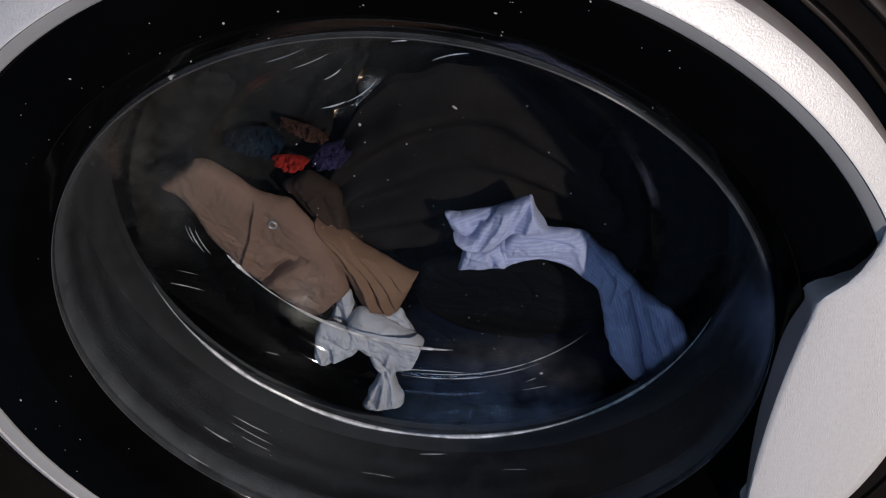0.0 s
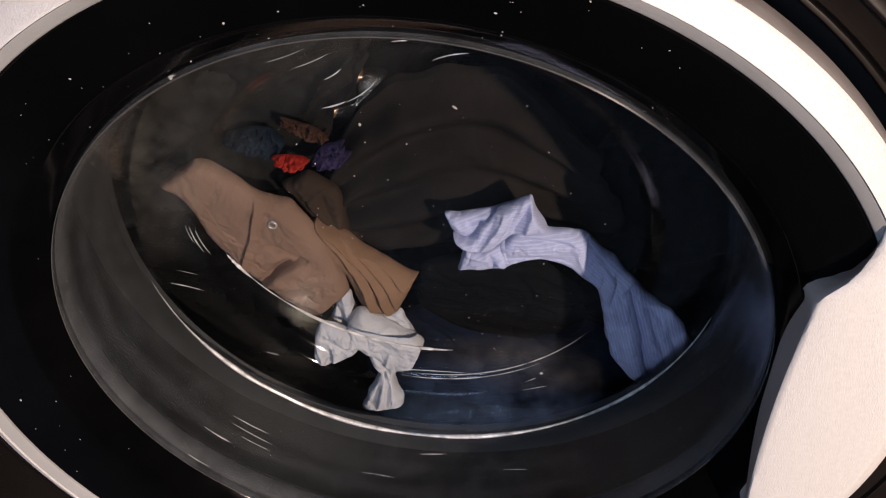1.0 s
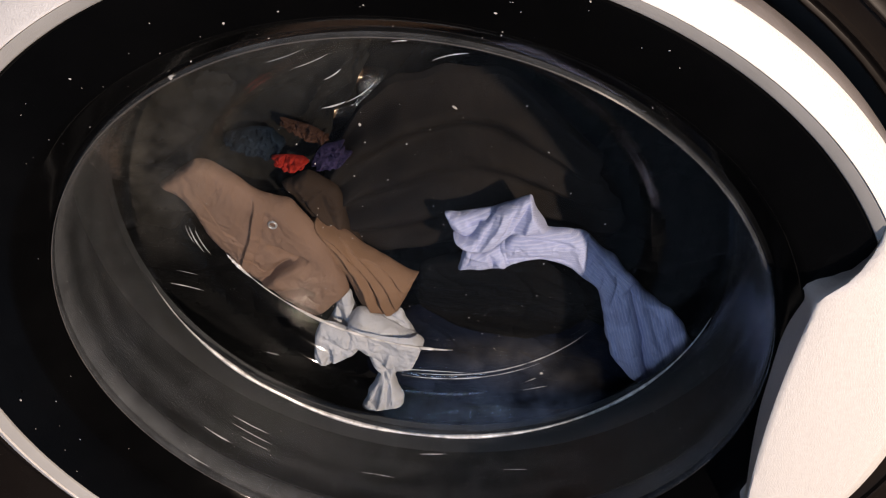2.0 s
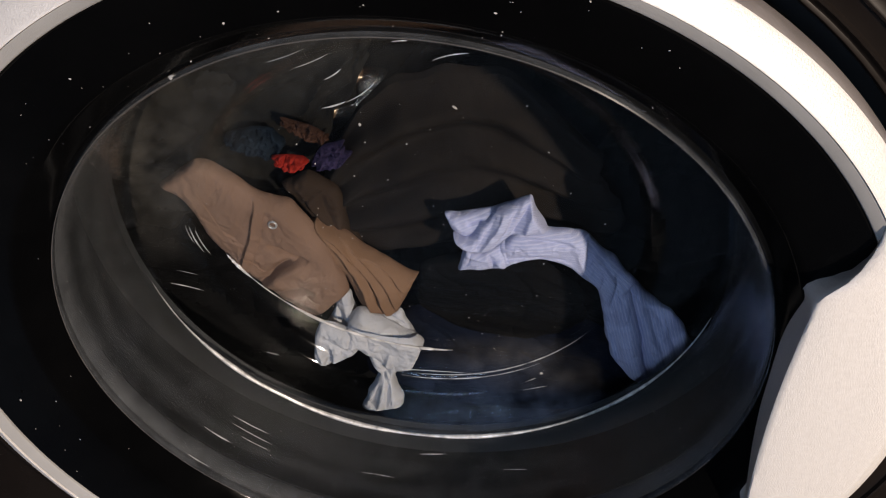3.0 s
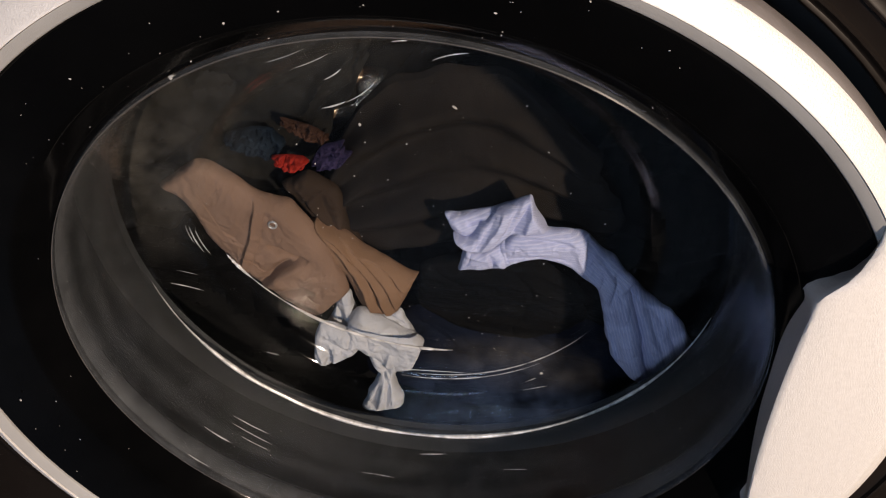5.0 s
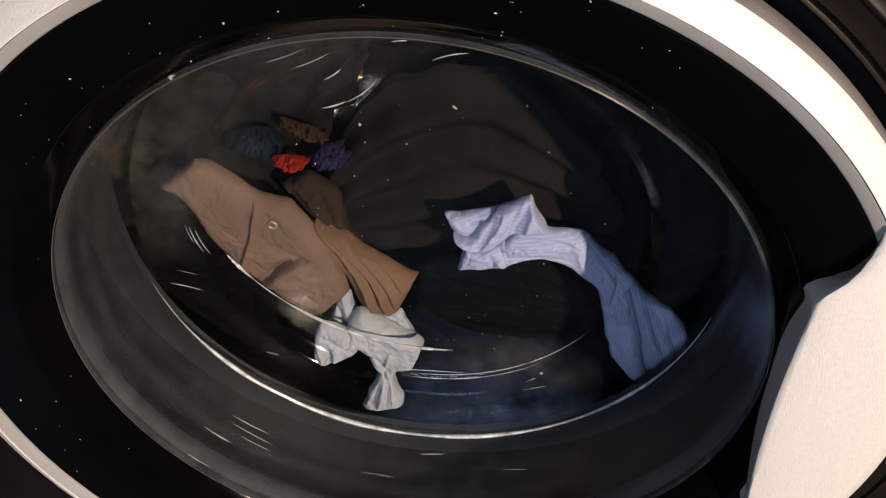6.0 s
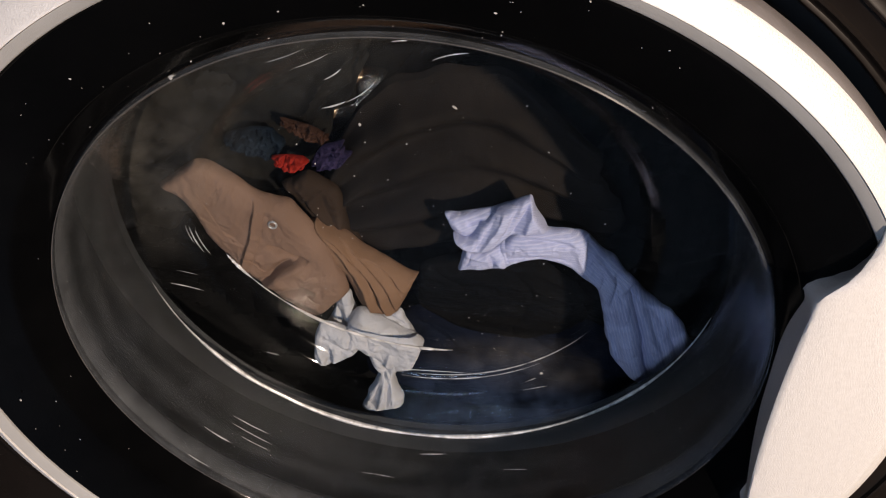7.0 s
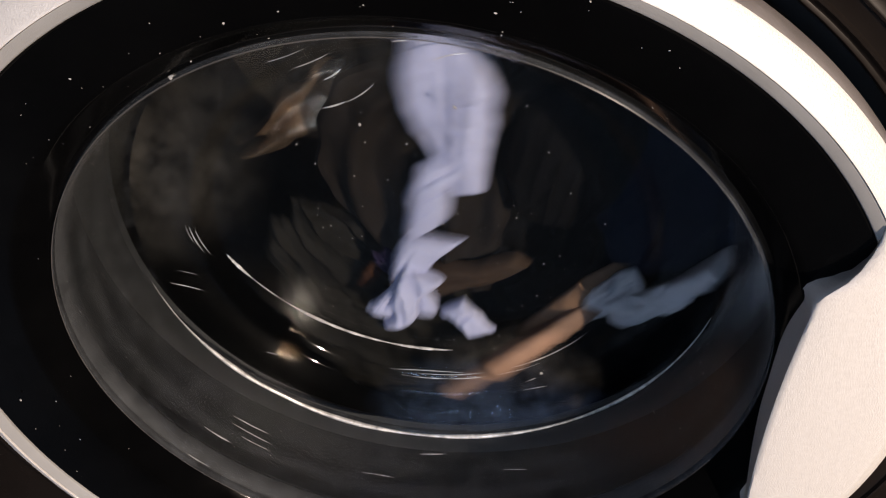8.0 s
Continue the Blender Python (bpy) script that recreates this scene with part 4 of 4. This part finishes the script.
cuff = piece("cuff", BLUE, 0.098, BLUE_B, (((0.0122, -0.0112), (0.0218, -0.0114), (0.0284, -0.0027), (0.0379, 0.0070), (0.0470, 0.0118), (0.0547, 0.0154)),
             ((0.0161, -0.0190), (0.0271, -0.0212), (0.0359, -0.0181), (0.0454, -0.0092), (0.0546, -0.0078), (0.0644, -0.0075))), sleeve, (0.103, BLUE_A), "ruffled shirt cuff", puff=0.009, wrinkle=0.0008, crease=0.0008, seed=3.9, nu=110, nv=70, tip=16,
             folds=((0.0547, 0.0142, 0.0436, -0.0072, 0.0009, 0.0013, -0.0040), (0.0571, 0.0127, 0.0522, -0.0062, 0.0000, 0.0013, 0.0024), (0.0494, 0.0126, 0.0329, -0.0169, 0.0013, 0.0009, -0.0018), (0.0418, 0.0086, 0.0272, -0.0183, 0.0013, 0.0009, 0.0020), (0.0356, 0.0034, 0.0241, -0.0171, 0.0013, 0.0009, -0.0018), (0.0143, -0.0128, 0.0271, -0.0191, 0.0000, 0.0013, 0.0022), (0.0598, 0.0058, 0.0619, -0.0068, 0.0000, 0.0013, 0.0016)))
lining = part("lining", panel(lay(0.101, *BLUE_B[0][1:]), ((0.0085, -0.0000), (0.0216, 0.0022), (0.0355, 0.0049), (0.0507, 0.0102)),
                             ((0.0115, -0.0072), (0.0189, -0.0145), (0.0273, -0.0101), (0.0430, 0.0011)), puff=0.006, wrinkle=0.0008, seed=5.3, nu=80, nv=40, folds=((0.0207, -0.0038, 0.0294, -0.0020, 0.0000, 0.0009, -0.0028), (0.0106, -0.0024, 0.0211, -0.0095, 0.0000, 0.0016, 0.0014))), BLUE, cuff, "turned-out inside of the cuff")
lining.matrix_basis = lay(0.098, *BLUE_B[0][1:]).inverted() @ lay(0.101, *BLUE_B[0][1:])
frill = piece("frill", BLUE, 0.102, BLUE_C, (((0.0185, -0.0221), (0.0266, -0.0244), (0.0346, -0.0225), (0.0426, -0.0181)),
              ((0.0136, -0.0422), (0.0234, -0.0397), (0.0332, -0.0380), (0.0429, -0.0360))), sleeve, (0.103, BLUE_A), "ruffled end of the cuff", puff=0.008, wrinkle=0.0010, crease=0.0010, ragged=0.0025, seed=2.7, nu=70, nv=44,
              folds=((0.0323, -0.0259, 0.0339, -0.0380, 0.0000, 0.0009, -0.0030), (0.0360, -0.0310, 0.0407, -0.0361, 0.0000, 0.0009, 0.0020), (0.0185, -0.0272, 0.0328, -0.0294, 0.0000, 0.0013, 0.0016)))
upper = piece("upper_sleeve", BLUE, 0.104, BLUE_D, (((0.0760, -0.0129), (0.0843, -0.0143), (0.0940, -0.0244), (0.1056, -0.0377), (0.1134, -0.0516)),
              ((0.0766, -0.0386), (0.0838, -0.0454), (0.0918, -0.0541), (0.0964, -0.0692), (0.0996, -0.0809))), sleeve, (0.103, BLUE_A), puff=0.008, wrinkle=0.0010, crease=0.0010, seed=5.8, nu=90, nv=60,
              folds=((0.0830, -0.0209, 0.1030, -0.0484, 0.0016, 0.0016, 0.0018), (0.0925, -0.0270, 0.1098, -0.0549, 0.0000, 0.0013, -0.0016), (0.0835, -0.0358, 0.0973, -0.0622, 0.0016, 0.0016, 0.0014), (0.1041, -0.0395, 0.1011, -0.0713, 0.0000, 0.0013, -0.0018)))
shoulder = piece("shoulder", BLUE, 0.106, BLUE_E, (((0.0918, -0.0529), (0.0954, -0.0689), (0.0992, -0.0928), (0.1048, -0.1155), (0.1155, -0.1315), (0.1265, -0.1385)),
                 ((0.1080, -0.0448), (0.1143, -0.0635), (0.1189, -0.0871), (0.1220, -0.1069), (0.1246, -0.1224), (0.1292, -0.1372))), sleeve, (0.103, BLUE_A), puff=0.009, wrinkle=0.0011, crease=0.0010, seed=7.1, nu=110, nv=70,
                 folds=((0.1035, -0.0548, 0.1142, -0.1229, -0.0013, 0.0016, 0.0022), (0.0979, -0.0735, 0.1108, -0.1231, 0.0000, 0.0016, -0.0014), (0.1098, -0.0637, 0.1194, -0.1280, 0.0000, 0.0016, 0.0020)))
fold = part("sleeve_fold", panel(lay(0.109, *BLUE_E[0][1:]), ((0.1065, -0.0494), (0.1137, -0.0712), (0.1186, -0.0952), (0.1215, -0.1154), (0.1247, -0.1312), (0.1332, -0.1406)),
                                 ((0.1103, -0.0493), (0.1237, -0.0662), (0.1373, -0.0798), (0.1466, -0.0940), (0.1528, -0.1088), (0.1516, -0.1325)), puff=0.008, wrinkle=0.0012, crease=0.001, seed=9.4, nu=90, nv=70, folds=((0.1134, -0.0573, 0.1319, -0.1255, 0.0000, 0.0022, 0.0024), (0.1243, -0.0732, 0.1446, -0.1143, 0.0019, 0.0025, -0.0040), (0.1205, -0.0663, 0.1388, -0.1251, 0.0000, 0.0016, -0.0022), (0.1318, -0.0848, 0.1502, -0.1192, 0.0000, 0.0019, 0.0020))), BLUE, shoulder)
fold.matrix_basis = lay(0.106, *BLUE_E[0][1:]).inverted() @ lay(0.109, *BLUE_E[0][1:])

# small coloured pieces behind the trousers
SMALL = dict(nu=64, nv=44, wrinkle=0.0035, crease=0.003, fold=0.0015, pleats=1.5, grain=90.0, stretch=0.9)
garment("red_sock", RED, 0.116, carried(-0.0872, 0.0230, -0.0688, 0.0216), "small bright red crumpled sock", "clothing", length=0.016, widths=(0.004, 0.0052, 0.0046), puff=0.006, ragged=0.003, seed=2.2, **SMALL)
garment("denim_shorts", DENIM, 0.122, carried(-0.1119, 0.0341, -0.0838, 0.0298), "faded blue denim shorts, bunched up", "clothing", length=0.029, widths=(0.005, 0.0095, 0.0105), puff=0.008, ragged=0.003, seed=4.4, **SMALL)
garment("purple_top", PURPLE, 0.116, carried(-0.0646, 0.0201, -0.0431, 0.0333), "purple jersey top, bunched up", "clothing", length=0.021, widths=(0.005, 0.007, 0.005), puff=0.006, ragged=0.003, seed=6.6, **SMALL)
garment("rust_top", RUST, 0.120, carried(-0.078, 0.046, -0.054, 0.032), "rust brown jersey top, bunched up", "clothing", length=0.028, widths=(0.003, 0.005, 0.004), puff=0.005, ragged=0.003, seed=8.8, **SMALL)


# ---- lint and specks stuck to the door ----
FLAKES = ((0.0203, 0.0808, 0.0810, 0.0016),
          (0.0102, 0.0806, 0.0086, 0.0006),
          (0.0424, 0.0808, -0.0527, 0.0005),
          (0.0506, 0.0808, -0.0506, 0.0005),
          (0.0588, 0.0808, -0.0422, 0.0005),
          (0.0618, 0.0696, -0.0944, 0.0012),
          (-0.0332, 0.0806, 0.0400, 0.0006),
          (-0.0140, 0.0806, 0.0297, 0.0004),
          (-0.0564, 0.0806, 0.0138, 0.0006),
          (-0.0397, 0.0806, -0.0021, 0.0005),
          (-0.0263, 0.0806, 0.0713, 0.0014),
          (-0.1156, 0.0806, 0.0204, 0.0005),
          (-0.0598, 0.0806, 0.0594, 0.0008),
          (0.0087, 0.0731, -0.1039, 0.0010),
          (-0.0738, -0.0014, 0.1482, 0.0010),
          (-0.0812, -0.0044, 0.1611, 0.0009),
          (-0.0581, -0.0034, 0.1608, 0.0008),
          (0.0063, -0.0184, 0.1854, 0.0005),
          (0.1549, -0.0064, 0.0830, 0.0009),
          (-0.1909, -0.0204, -0.0232, 0.0008),
          (-0.1759, -0.0164, -0.0281, 0.0006),
          (-0.1722, -0.0184, -0.0561, 0.0006),
          (-0.1037, -0.0164, 0.1571, 0.0006))


def specks():
    rng = random.Random(11)
    bm = bmesh.new()

    def fleck(x, y, z, size):
        vs = bmesh.ops.create_icosphere(bm, subdivisions=1, radius=1.0)["verts"]
        a, k = rng.uniform(0, math.pi), rng.uniform(0.45, 1.0)
        for v in vs:
            px, pz = v.co.x * size, v.co.z * size * k
            j = rng.uniform(0.6, 1.15)
            v.co = Vector((x + j * (px * math.cos(a) - pz * math.sin(a)), y + v.co.y * size * 0.3, z + j * (px * math.sin(a) + pz * math.cos(a))))
    for _ in range(130):                     # on the black ring
        a, r = rng.uniform(0, 2 * math.pi), rng.uniform(0.167, 0.203)
        if abs(a - 0.1) < 0.75 or a > 5.6:
            continue
        y = -0.0004 - (r - 0.1664) * 0.96 if r < 0.1778 else -0.0112 - (r - 0.1778) * 0.405
        fleck(r * math.cos(a), y - 0.0002, r * math.sin(a), rng.choice((0.0002, 0.00025, 0.0003, 0.0004, 0.0006)))
    for _ in range(110):                      # on the base of the bowl
        a, r = rng.uniform(0, 2 * math.pi), 0.098 * math.sqrt(rng.random())
        fleck(r * math.cos(a), 0.0818, r * math.sin(a), rng.choice((0.0002, 0.0003, 0.0003, 0.0004, 0.0006)))
    for _ in range(190):                     # along the wall
        a, f = rng.uniform(math.pi * 0.8, math.pi * 2.15), rng.random()
        r = 0.1626 - 0.0054 * f * f
        fleck(r * math.cos(a), 0.004 + 0.056 * f, r * math.sin(a), rng.choice((0.0002, 0.0003, 0.0004)))
    for x, y, z, size in FLAKES:
        fleck(x, y, z, size)
    ob = tagged(part("lint_specks", bm, LINT, door, "pale specks of lint on the door"), kind="stuff")
    return ob


specks()


# ---- everything that moves ----
def flat(row):
    """Both ends and the roll."""
    return tuple(row[1:]) + (0.0,) * (6 - len(row))


def at(depth, rows, t):
    """Both ends at t, between the rows."""
    for a, b in zip(rows, rows[1:]):
        if t <= b[0]:
            f = max(0.0, (t - a[0]) / (b[0] - a[0]))
            return lay(depth, *[p + (q - p) * f for p, q in zip(flat(a), flat(b))])
    return lay(depth, *rows[-1][1:])


def motions():
    for ob, depth, rows, host in MOVES:
        if host:
            keyed = [(r[0], at(host[0], host[1], r[0]).inverted() @ lay(depth, *r[1:])) for r in rows]
        else:
            keyed = [(r[0], lay(depth, *r[1:])) for r in rows]
        walk(ob, [(0.0, keyed[0][1])] + keyed)
    walk(drum, [(0.0, pose(*AX))] + [(t, pose(*AX, 0, -a, 0)) for t, a in TURN])


motions()
